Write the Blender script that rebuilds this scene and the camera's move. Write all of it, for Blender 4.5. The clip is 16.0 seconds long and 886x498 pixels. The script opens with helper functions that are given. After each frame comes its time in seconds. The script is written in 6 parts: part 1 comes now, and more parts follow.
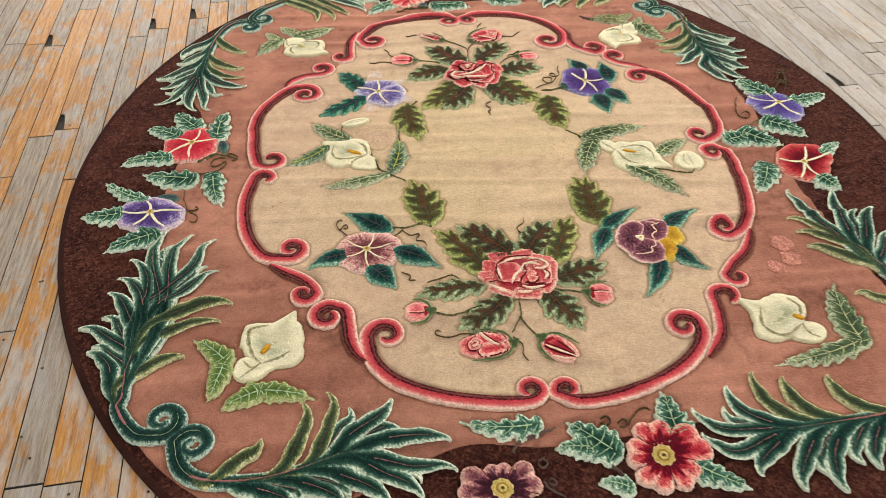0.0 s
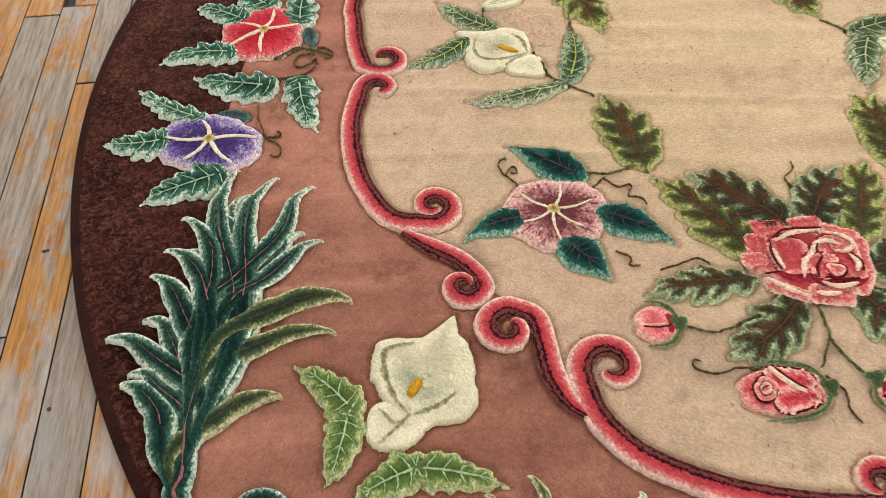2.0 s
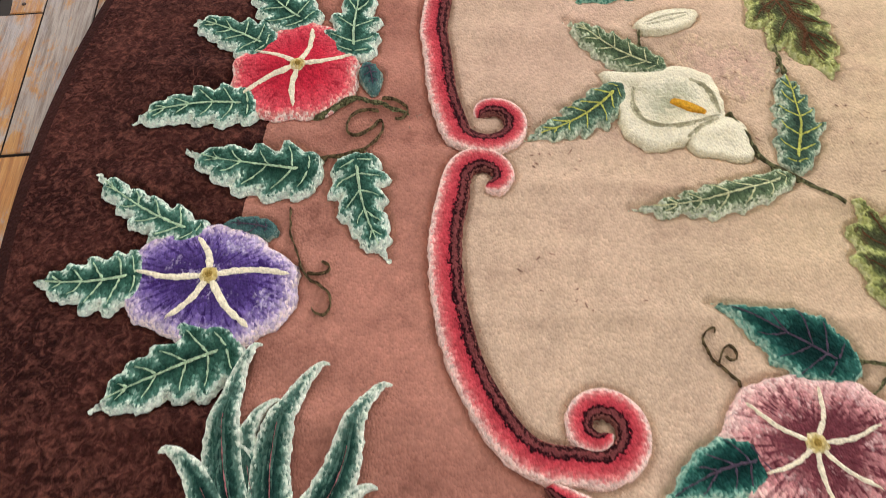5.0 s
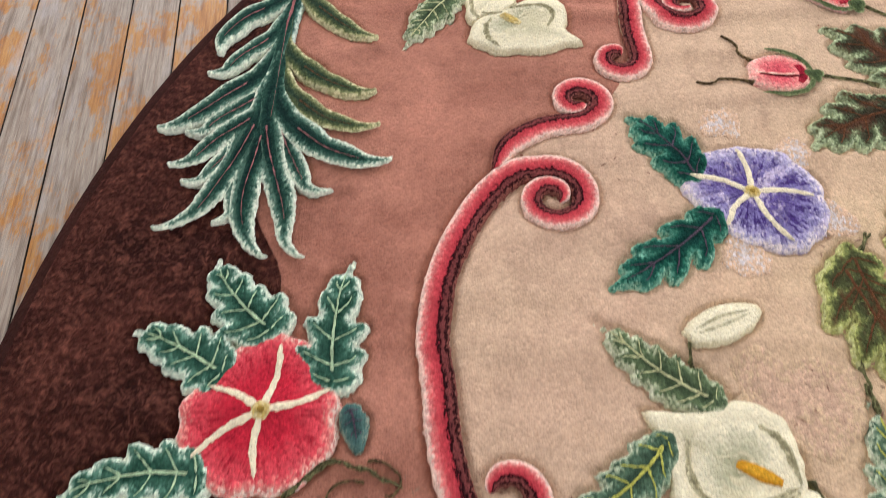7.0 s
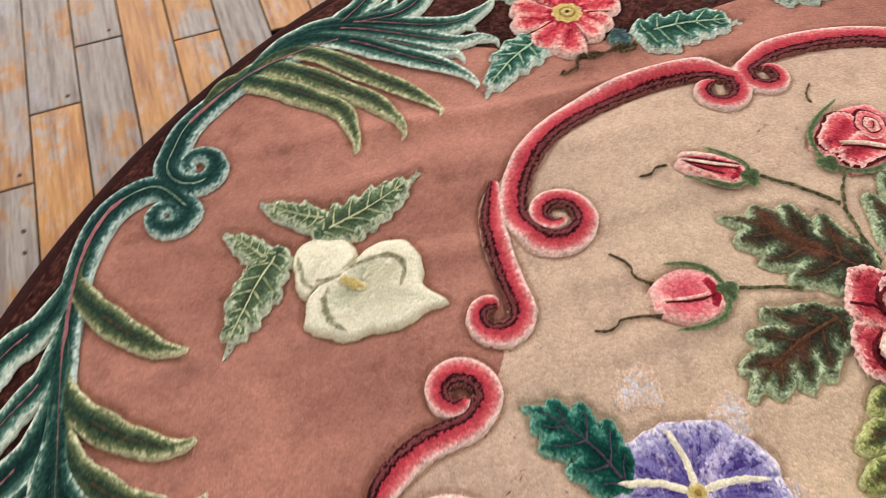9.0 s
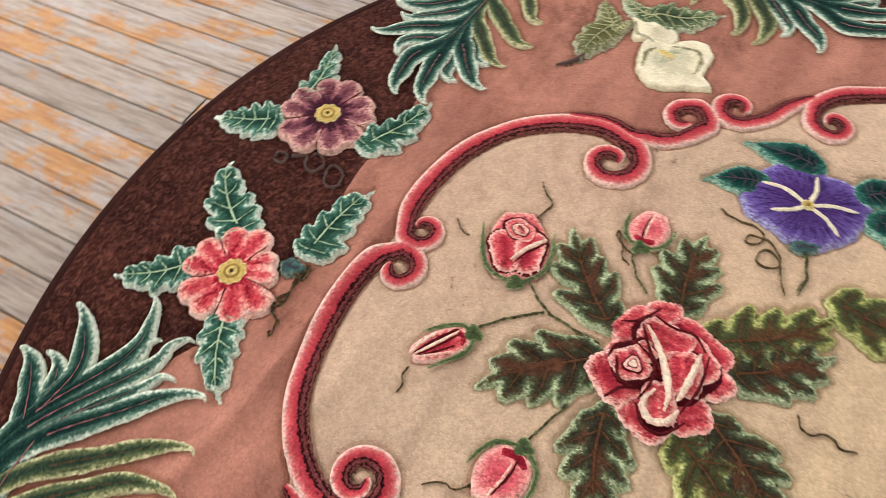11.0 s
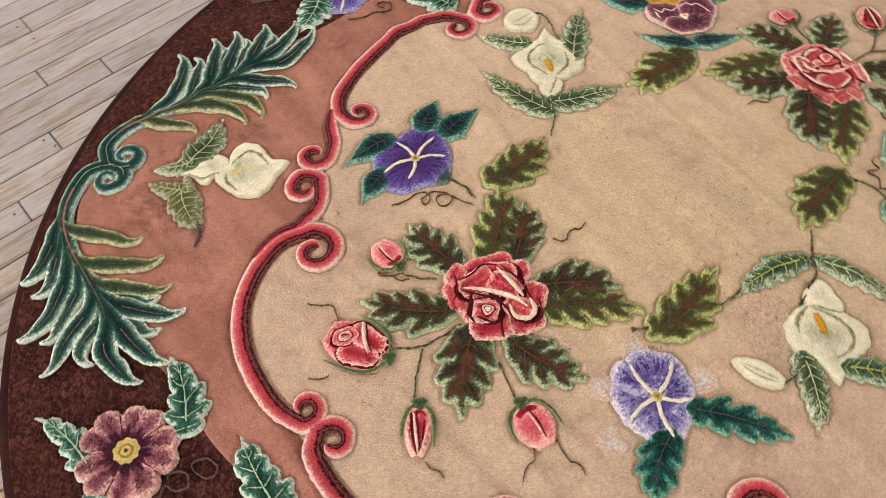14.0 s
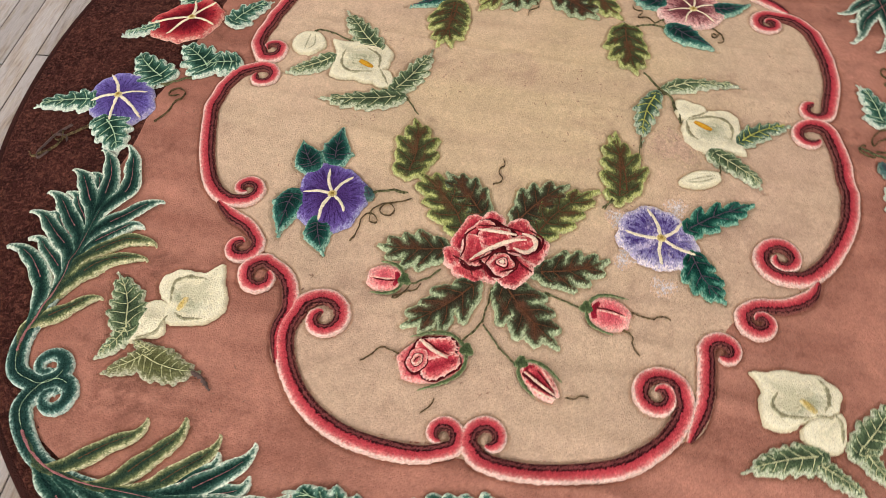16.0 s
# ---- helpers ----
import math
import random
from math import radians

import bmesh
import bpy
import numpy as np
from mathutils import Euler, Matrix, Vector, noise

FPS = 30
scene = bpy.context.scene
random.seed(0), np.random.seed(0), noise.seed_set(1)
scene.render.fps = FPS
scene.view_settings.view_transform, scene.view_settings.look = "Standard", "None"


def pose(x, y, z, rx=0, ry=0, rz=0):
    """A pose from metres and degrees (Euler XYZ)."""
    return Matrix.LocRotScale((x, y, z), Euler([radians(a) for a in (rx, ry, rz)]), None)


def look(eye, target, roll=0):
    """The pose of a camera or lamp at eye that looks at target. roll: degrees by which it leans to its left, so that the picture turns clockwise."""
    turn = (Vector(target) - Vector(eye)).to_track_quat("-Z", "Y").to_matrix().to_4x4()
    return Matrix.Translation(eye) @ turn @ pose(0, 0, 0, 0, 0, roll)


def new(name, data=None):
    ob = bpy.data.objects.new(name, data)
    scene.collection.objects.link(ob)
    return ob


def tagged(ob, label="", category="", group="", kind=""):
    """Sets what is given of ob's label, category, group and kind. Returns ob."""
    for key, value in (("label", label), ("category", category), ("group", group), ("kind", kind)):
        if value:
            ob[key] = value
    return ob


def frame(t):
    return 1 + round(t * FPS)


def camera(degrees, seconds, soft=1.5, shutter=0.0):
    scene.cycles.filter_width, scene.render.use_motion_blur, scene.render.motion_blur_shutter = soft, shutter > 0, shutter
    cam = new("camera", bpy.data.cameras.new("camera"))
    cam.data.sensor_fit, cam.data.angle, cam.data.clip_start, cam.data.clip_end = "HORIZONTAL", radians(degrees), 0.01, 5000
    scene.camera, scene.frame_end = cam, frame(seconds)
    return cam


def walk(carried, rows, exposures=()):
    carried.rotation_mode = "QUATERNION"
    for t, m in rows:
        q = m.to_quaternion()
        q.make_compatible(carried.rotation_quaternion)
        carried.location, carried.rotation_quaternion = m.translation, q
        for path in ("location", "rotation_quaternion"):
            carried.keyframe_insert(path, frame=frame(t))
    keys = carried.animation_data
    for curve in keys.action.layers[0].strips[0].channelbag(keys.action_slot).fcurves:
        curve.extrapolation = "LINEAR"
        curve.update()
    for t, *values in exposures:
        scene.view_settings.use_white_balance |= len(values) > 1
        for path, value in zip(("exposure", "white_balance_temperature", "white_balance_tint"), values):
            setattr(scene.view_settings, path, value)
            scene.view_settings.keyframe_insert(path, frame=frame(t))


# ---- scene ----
DEG = 61.514
cam = camera(DEG, 16.0, soft=0.85, shutter=0.35)
walk(cam, [
    (0.0, look((-0.413, -2.027, 1.505), (-0.227, -0.578, 0.139), 0.9)),
    (0.5, look((-0.491, -1.823, 1.413), (-0.325, -0.421, -0.004), 0.9)),
    (1.0, look((-0.602, -1.632, 1.302), (-0.464, -0.285, -0.17), 0.7)),
    (1.5, look((-0.679, -1.444, 1.164), (-0.562, -0.15, -0.357), 0.6)),
    (2.0, look((-0.705, -1.323, 1.033), (-0.607, -0.07, -0.523), 0.3)),
    (2.5, look((-0.73, -1.193, 0.924), (-0.632, 0.03, -0.656), 0.7)),
    (3.0, look((-0.744, -1.075, 0.852), (-0.654, 0.13, -0.742), 0.5)),
    (3.2, look((-0.751, -1.036, 0.82), (-0.663, 0.164, -0.778), 0.4)),
    (5.3, look((-0.83, -0.618, 0.765), (-0.785, 0.501, -0.892), -0.1)),
    (5.5, look((-0.83, -0.582, 0.77), (-0.785, 0.544, -0.883), -0.1)),
    (6.0, look((-0.823, -0.463, 0.797), (-0.783, 0.662, -0.856), -0.5)),
    (6.5, look((-0.817, -0.324, 0.798), (-0.783, 0.804, -0.852), -1.0)),
    (7.0, look((-0.805, -0.169, 0.83), (-0.759, 0.942, -0.832), -0.8)),
    (7.5, look((-0.767, -0.042, 0.84), (-0.701, 1.07, -0.822), -1.1)),
    (8.0, look((-0.741, 0.064, 0.835), (-0.634, 1.184, -0.818), -1.7)),
    (8.5, look((-0.704, 0.182, 0.83), (-0.521, 1.295, -0.822), -2.0)),
    (9.0, look((-0.668, 0.288, 0.838), (-0.37, 1.392, -0.803), -2.5)),
    (9.5, look((-0.619, 0.383, 0.873), (-0.167, 1.441, -0.763), -2.6)),
    (10.0, look((-0.558, 0.453, 0.939), (0.069, 1.433, -0.688), -3.1)),
    (10.2, look((-0.531, 0.475, 0.971), (0.156, 1.409, -0.659), -3.8)),
    (12.3, look((-0.597, 0.59, 1.24), (0.52, 0.635, -0.419), -3.3)),
    (12.5, look((-0.603, 0.615, 1.266), (0.51, 0.567, -0.394), -3.2)),
    (13.0, look((-0.616, 0.752, 1.318), (0.464, 0.481, -0.343), -3.0)),
    (13.5, look((-0.61, 0.918, 1.396), (0.395, 0.464, -0.272), -3.1)),
    (14.0, look((-0.563, 1.104, 1.426), (0.334, 0.458, -0.24), -3.0)),
    (14.5, look((-0.453, 1.191, 1.419), (0.3, 0.376, -0.245), -2.6)),
    (15.0, look((-0.317, 1.284, 1.397), (0.253, 0.309, -0.253), -1.3)),
    (15.5, look((-0.197, 1.405, 1.413), (0.2, 0.339, -0.232), -1.7)),
    (16.0, look((-0.055, 1.543, 1.443), (0.18, 0.418, -0.194), -1.8)),
], exposures=[(0, 0.04, 6800, 7), (1.5, 0.03, 6700, 8), (3, 0.03, 6450, 11), (5.5, 0.01, 6250, 15), (8, -0.04, 6250, 14), (10, -0.09, 6300, 14), (12.5, -0.15, 6720, 15), (14, -0.21, 6720, 15), (16, -0.19, 6580, 14)])

# ---- world, daylight through added window openings ----
world = bpy.data.worlds.new("overcast_sky")
scene.world = world
world.use_nodes = True
wn = world.node_tree
sky = wn.nodes.new("ShaderNodeTexSky")
sky.sky_type, sky.sun_disc, sky.sun_elevation, sky.sun_rotation = "NISHITA", False, radians(40), radians(60)
wn.nodes["Background"].inputs["Strength"].default_value = 0.12
wn.links.new(sky.outputs["Color"], wn.nodes["Background"].inputs["Color"])
sun = new("sun", bpy.data.lights.new("sun", "SUN"))
sun.data.energy, sun.data.angle, sun.data.color = 0.8, radians(20), (1.0, 0.95, 0.88)
sun.matrix_world = look((6, 8, 9), (0, 0, 0))

ROOM_X, ROOM_Y, ROOM_H = 3.9, 4.2, 3.1
WIN_W, WIN_H, WIN_SILL = 1.5, 1.75, 0.85
NORTH_XS, SIDE_YS = (-2.2, 0.0, 2.2), (-2.4, 0.0, 2.4)


def added_window_lamp(eye, target, watts):
    lamp = new("added_window_light", bpy.data.lights.new("added_window_light", "AREA"))
    lamp.data.shape, lamp.data.size, lamp.data.size_y = "RECTANGLE", WIN_W, WIN_H
    lamp.data.energy, lamp.data.color = watts, (0.94, 0.96, 1.0)
    lamp.matrix_world = look(eye, target)


# unseen lamps in assumed openings on four walls, balanced for even light
WIN_Z = WIN_SILL + WIN_H / 2
for wx in NORTH_XS:
    added_window_lamp((wx, ROOM_Y + 0.02, WIN_Z), (wx, 0, WIN_Z - 1.2), 66)
    added_window_lamp((wx, -ROOM_Y - 0.02, WIN_Z), (wx, 0, WIN_Z - 1.2), 20)
for wy in SIDE_YS:
    added_window_lamp((ROOM_X + 0.02, wy, WIN_Z), (0, wy, WIN_Z - 1.2), 42)
    added_window_lamp((-ROOM_X - 0.02, wy, WIN_Z), (0, wy, WIN_Z - 1.2), 18)

# ---- materials ----


def rgb(r, g, b):
    """A dye from the 0 to 255 values of its swatch."""
    return tuple(((c / 255 + 0.055) / 1.055) ** 2.4 if c > 10 else c / 255 / 12.92 for c in (r, g, b)) + (1,)


class Nodes:
    def __init__(self, name):
        self.mat = bpy.data.materials.new(name)
        self.mat.use_nodes = True
        self.tree = self.mat.node_tree
        self.bsdf = self.tree.nodes["Principled BSDF"]
        self.where = self.add("ShaderNodeNewGeometry").outputs["Position"]

    def add(self, kind, **settings):
        node = self.tree.nodes.new(kind)
        for key, value in settings.items():
            setattr(node, key, value)
        return node

    def link(self, a, b):
        self.tree.links.new(a, b)

    def math(self, how, a, b=0.0, c=0.0):
        node = self.add("ShaderNodeMath", operation=how)
        for slot, value in zip(node.inputs, (a, b, c)):
            if isinstance(value, (int, float)):
                slot.default_value = value
            else:
                self.link(value, slot)
        return node.outputs[0]

    def noise(self, scale, detail=3.0, rough=0.55, vector=None, stretch=None):
        vector = vector or self.where
        if stretch:
            m = self.add("ShaderNodeMapping")
            m.inputs["Scale"].default_value = stretch
            self.link(vector, m.inputs["Vector"])
            vector = m.outputs[0]
        node = self.add("ShaderNodeTexNoise")
        node.inputs["Scale"].default_value = scale
        node.inputs["Detail"].default_value = detail
        node.inputs["Roughness"].default_value = rough
        self.link(vector, node.inputs["Vector"])
        return node.outputs["Fac"]

    def cells(self, scale, stretch):
        m = self.add("ShaderNodeMapping")
        m.inputs["Scale"].default_value = stretch
        self.link(self.where, m.inputs["Vector"])
        node = self.add("ShaderNodeTexVoronoi")
        node.inputs["Scale"].default_value = scale
        self.link(m.outputs[0], node.inputs["Vector"])
        return node.outputs["Distance"], node.outputs["Color"]

    def attr(self, name):
        return self.add("ShaderNodeAttribute", attribute_name=name).outputs["Fac"]

    def ramp(self, fac, stops, ease="LINEAR"):
        node = self.add("ShaderNodeValToRGB")
        ramp = node.color_ramp
        ramp.interpolation = ease
        while len(ramp.elements) < len(stops):
            ramp.elements.new(0.5)
        for e, (p, c) in zip(ramp.elements, stops):
            e.position, e.color = p, c
        self.link(fac, node.inputs[0])
        return node.outputs[0]

    def mix(self, fac, a, b, how="MIX"):
        node = self.add("ShaderNodeMix", data_type="RGBA", blend_type=how)
        for slot, value in ((node.inputs[0], fac), (node.inputs[6], a), (node.inputs[7], b)):
            if isinstance(value, (int, float, tuple)):
                slot.default_value = value
            else:
                self.link(value, slot)
        return node.outputs[2]

    def scaled(self, colour, fac):
        """A colour times a grey factor."""
        node = self.add("ShaderNodeVectorMath", operation="SCALE")
        self.link(colour, node.inputs[0])
        self.link(fac, node.inputs[3])
        return node.outputs[0]

    def span(self, fac, lo, hi, a=0.0, b=1.0):
        node = self.add("ShaderNodeMapRange")
        for slot, value in zip(node.inputs[1:5], (lo, hi, a, b)):
            slot.default_value = value
        self.link(fac, node.inputs[0])
        return node.outputs[0]

    def bump(self, height, strength, distance):
        node = self.add("ShaderNodeBump")
        node.inputs["Strength"].default_value = strength
        node.inputs["Distance"].default_value = distance
        self.link(height, node.inputs["Height"])
        self.link(node.outputs[0], self.bsdf.inputs["Normal"])

    def finish(self, colour, rough):
        self.link(colour, self.bsdf.inputs["Base Color"])
        self.bsdf.inputs["Roughness"].default_value = rough
        return self.mat


TUFTS = 340


def tufts(n):
    """One cell for each tuft of yarn: the distance from its middle, and two chances of its own."""
    dist, tint = n.cells(TUFTS, (1, 0.66, 1))
    sep = n.add("ShaderNodeSeparateColor")
    n.link(tint, sep.inputs[0])
    return dist, sep.outputs[0], sep.outputs[1]


def wool(n, colour, relief=0.55, coarse=75, rough_shade=0.12, tuft=0.23, sheen=0.3):
    """Cut pile: tufts of slightly different shade, worn patches, a soft sheen."""
    dist, luck, _ = tufts(n)
    shade = n.math("MULTIPLY", n.span(luck, 0, 1, 1 - tuft, 1 + tuft * 0.8), n.span(n.noise(5.5, 4), 0.3, 0.7, 0.90, 1.08))
    shade = n.math("MULTIPLY", shade, n.span(n.noise(coarse, 3, 0.6), 0.3, 0.7, 1 - rough_shade, 1 + rough_shade * 0.7))
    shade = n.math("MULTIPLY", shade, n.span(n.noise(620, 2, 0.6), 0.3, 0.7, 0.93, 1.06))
    n.bump(n.math("ADD", n.math("MULTIPLY", dist, -1.2), n.math("MULTIPLY", n.noise(190, 3), 1.0)), relief, 0.0042)
    n.bsdf.inputs["Sheen Weight"].default_value = sheen
    n.bsdf.inputs["Sheen Roughness"].default_value = 0.5
    n.link(colour, n.bsdf.inputs["Sheen Tint"])
    n.bsdf.inputs["Specular IOR Level"].default_value = 0.05
    return n.finish(n.scaled(colour, shade), 0.95)


def dye(name, stops, ragged=0.006, reach=0.05, streak=None, tuft=0.23, fade=None):
    """Pile whose colour changes, tuft by tuft, with the distance from the edge of its figure; stops: metres and dyes.
    streak: a second dye that runs in along the figure."""
    n = Nodes(name)
    _, _, chance = tufts(n)
    stray = n.math("ADD", n.math("MULTIPLY", n.math("SUBTRACT", chance, 0.5), ragged * 0.9), n.math("MULTIPLY", n.math("SUBTRACT", n.noise(120, 2, 0.6), 0.5), ragged * 1.6))
    edge = n.math("ADD", n.attr("rim"), stray)
    colour = n.ramp(n.math("DIVIDE", edge, reach), [(d / reach, c) for d, c in stops])
    if streak:
        dyed, often, lo, hi = streak[:4]
        line = n.add("ShaderNodeTexNoise", noise_dimensions="2D")
        both = n.add("ShaderNodeCombineXYZ")
        n.link(n.math("MULTIPLY", n.attr("along"), often * 0.5), both.inputs[0])
        n.link(n.math("MULTIPLY", n.attr("across"), streak[4] if len(streak) > 4 else 2.4), both.inputs[1])
        n.link(both.outputs[0], line.inputs["Vector"])
        line.inputs["Scale"].default_value, line.inputs["Detail"].default_value = 1.0, 2.0
        mask = n.math("ADD", line.outputs["Fac"], n.math("MULTIPLY", n.math("SUBTRACT", chance, 0.5), 0.16))
        colour = n.mix(n.math("MULTIPLY", n.span(mask, lo, hi), n.span(edge, 0.0, reach * 0.45)), colour, dyed)
    if fade:
        faded, often, lo, hi = fade
        patchy = n.math("ADD", n.noise(often, 4, 0.65), n.math("MULTIPLY", n.math("SUBTRACT", chance, 0.5), 0.14))
        colour = n.mix(n.span(patchy, lo, hi, 0.0, 0.8), colour, faded)
    return wool(n, colour, tuft=tuft, rough_shade=tuft * 0.5)


def ground_dye(name, a, b, c, size, coarse=60, rough_shade=0.06, marble=0.0, stain_shade=0.0, bleached=None):
    """A plain ground of the pile that has faded and soiled in patches, with fold shading painted in as bands."""
    n = Nodes(name)
    colour = n.mix(n.span(n.noise(size, 3), 0.35, 0.68), a, b)
    colour = n.mix(n.span(n.noise(size * 4.3, 4, 0.65), 0.56, 0.78, 0.0, 0.55), colour, c)
    if bleached:
        place = n.add("ShaderNodeVectorMath", operation="MULTIPLY")
        n.link(n.where, place.inputs[0])
        place.inputs[1].default_value = (2.3, 2.0, 0)
        far = n.add("ShaderNodeVectorMath", operation="LENGTH")
        n.link(place.outputs[0], far.inputs[0])
        colour = n.mix(n.span(n.math("ADD", far.outputs["Value"], n.math("MULTIPLY", n.noise(3.5, 4, 0.6), 0.9)), 0.95, 1.85, 0.6, 0.0), colour, bleached)
    if stain_shade:
        # bands across the carpet: shading of its folds put into the pile colour
        fold_shade = n.math("ADD", n.noise(1.0, 4, 0.6, None, (1.1, 7.5, 1)), n.math("MULTIPLY", n.noise(60, 3, 0.6), 0.06))
        colour = n.mix(n.span(fold_shade, 0.44, 0.66, 0.0, stain_shade * 0.9), colour, tuple(x * 0.84 for x in b[:3]) + (1,))
        # stains and rubbed places
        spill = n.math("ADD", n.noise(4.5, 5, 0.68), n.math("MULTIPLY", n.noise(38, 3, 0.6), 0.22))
        colour = n.mix(n.span(spill, 0.66, 0.78, 0.0, stain_shade), colour, tuple(x * 0.72 for x in c[:3]) + (1,))
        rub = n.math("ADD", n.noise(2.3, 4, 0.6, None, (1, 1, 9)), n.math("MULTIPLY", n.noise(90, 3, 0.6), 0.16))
        colour = n.mix(n.span(rub, 0.60, 0.74, 0.0, stain_shade * 0.6), colour, tuple(min(1, x * 1.25) for x in a[:3]) + (1,))
    if marble:
        vein = n.add("ShaderNodeTexNoise")
        vein.inputs["Scale"].default_value, vein.inputs["Detail"].default_value, vein.inputs["Roughness"].default_value, vein.inputs["Distortion"].default_value = 75.0, 4.0, 0.62, 1.4
        n.link(n.where, vein.inputs["Vector"])
        colour = n.mix(n.span(vein.outputs["Fac"], 0.46, 0.66, 0.0, marble), colour, c)
    return wool(n, colour, 0.42, coarse, rough_shade, 0.15, 0.7)


BROWN = ground_dye("brown_pile", rgb(59, 30, 24), rgb(41, 19, 16), rgb(102, 61, 49), 9.0, 110, 0.50, 0.8)
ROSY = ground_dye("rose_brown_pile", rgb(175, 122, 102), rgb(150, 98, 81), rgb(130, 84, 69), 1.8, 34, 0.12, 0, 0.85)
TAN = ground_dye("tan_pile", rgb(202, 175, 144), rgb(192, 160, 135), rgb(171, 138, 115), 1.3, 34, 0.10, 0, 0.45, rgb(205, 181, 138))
BINDING = ground_dye("brown_binding", rgb(54, 30, 25), rgb(44, 24, 20), rgb(62, 37, 31), 5.0, 40, 0.2)

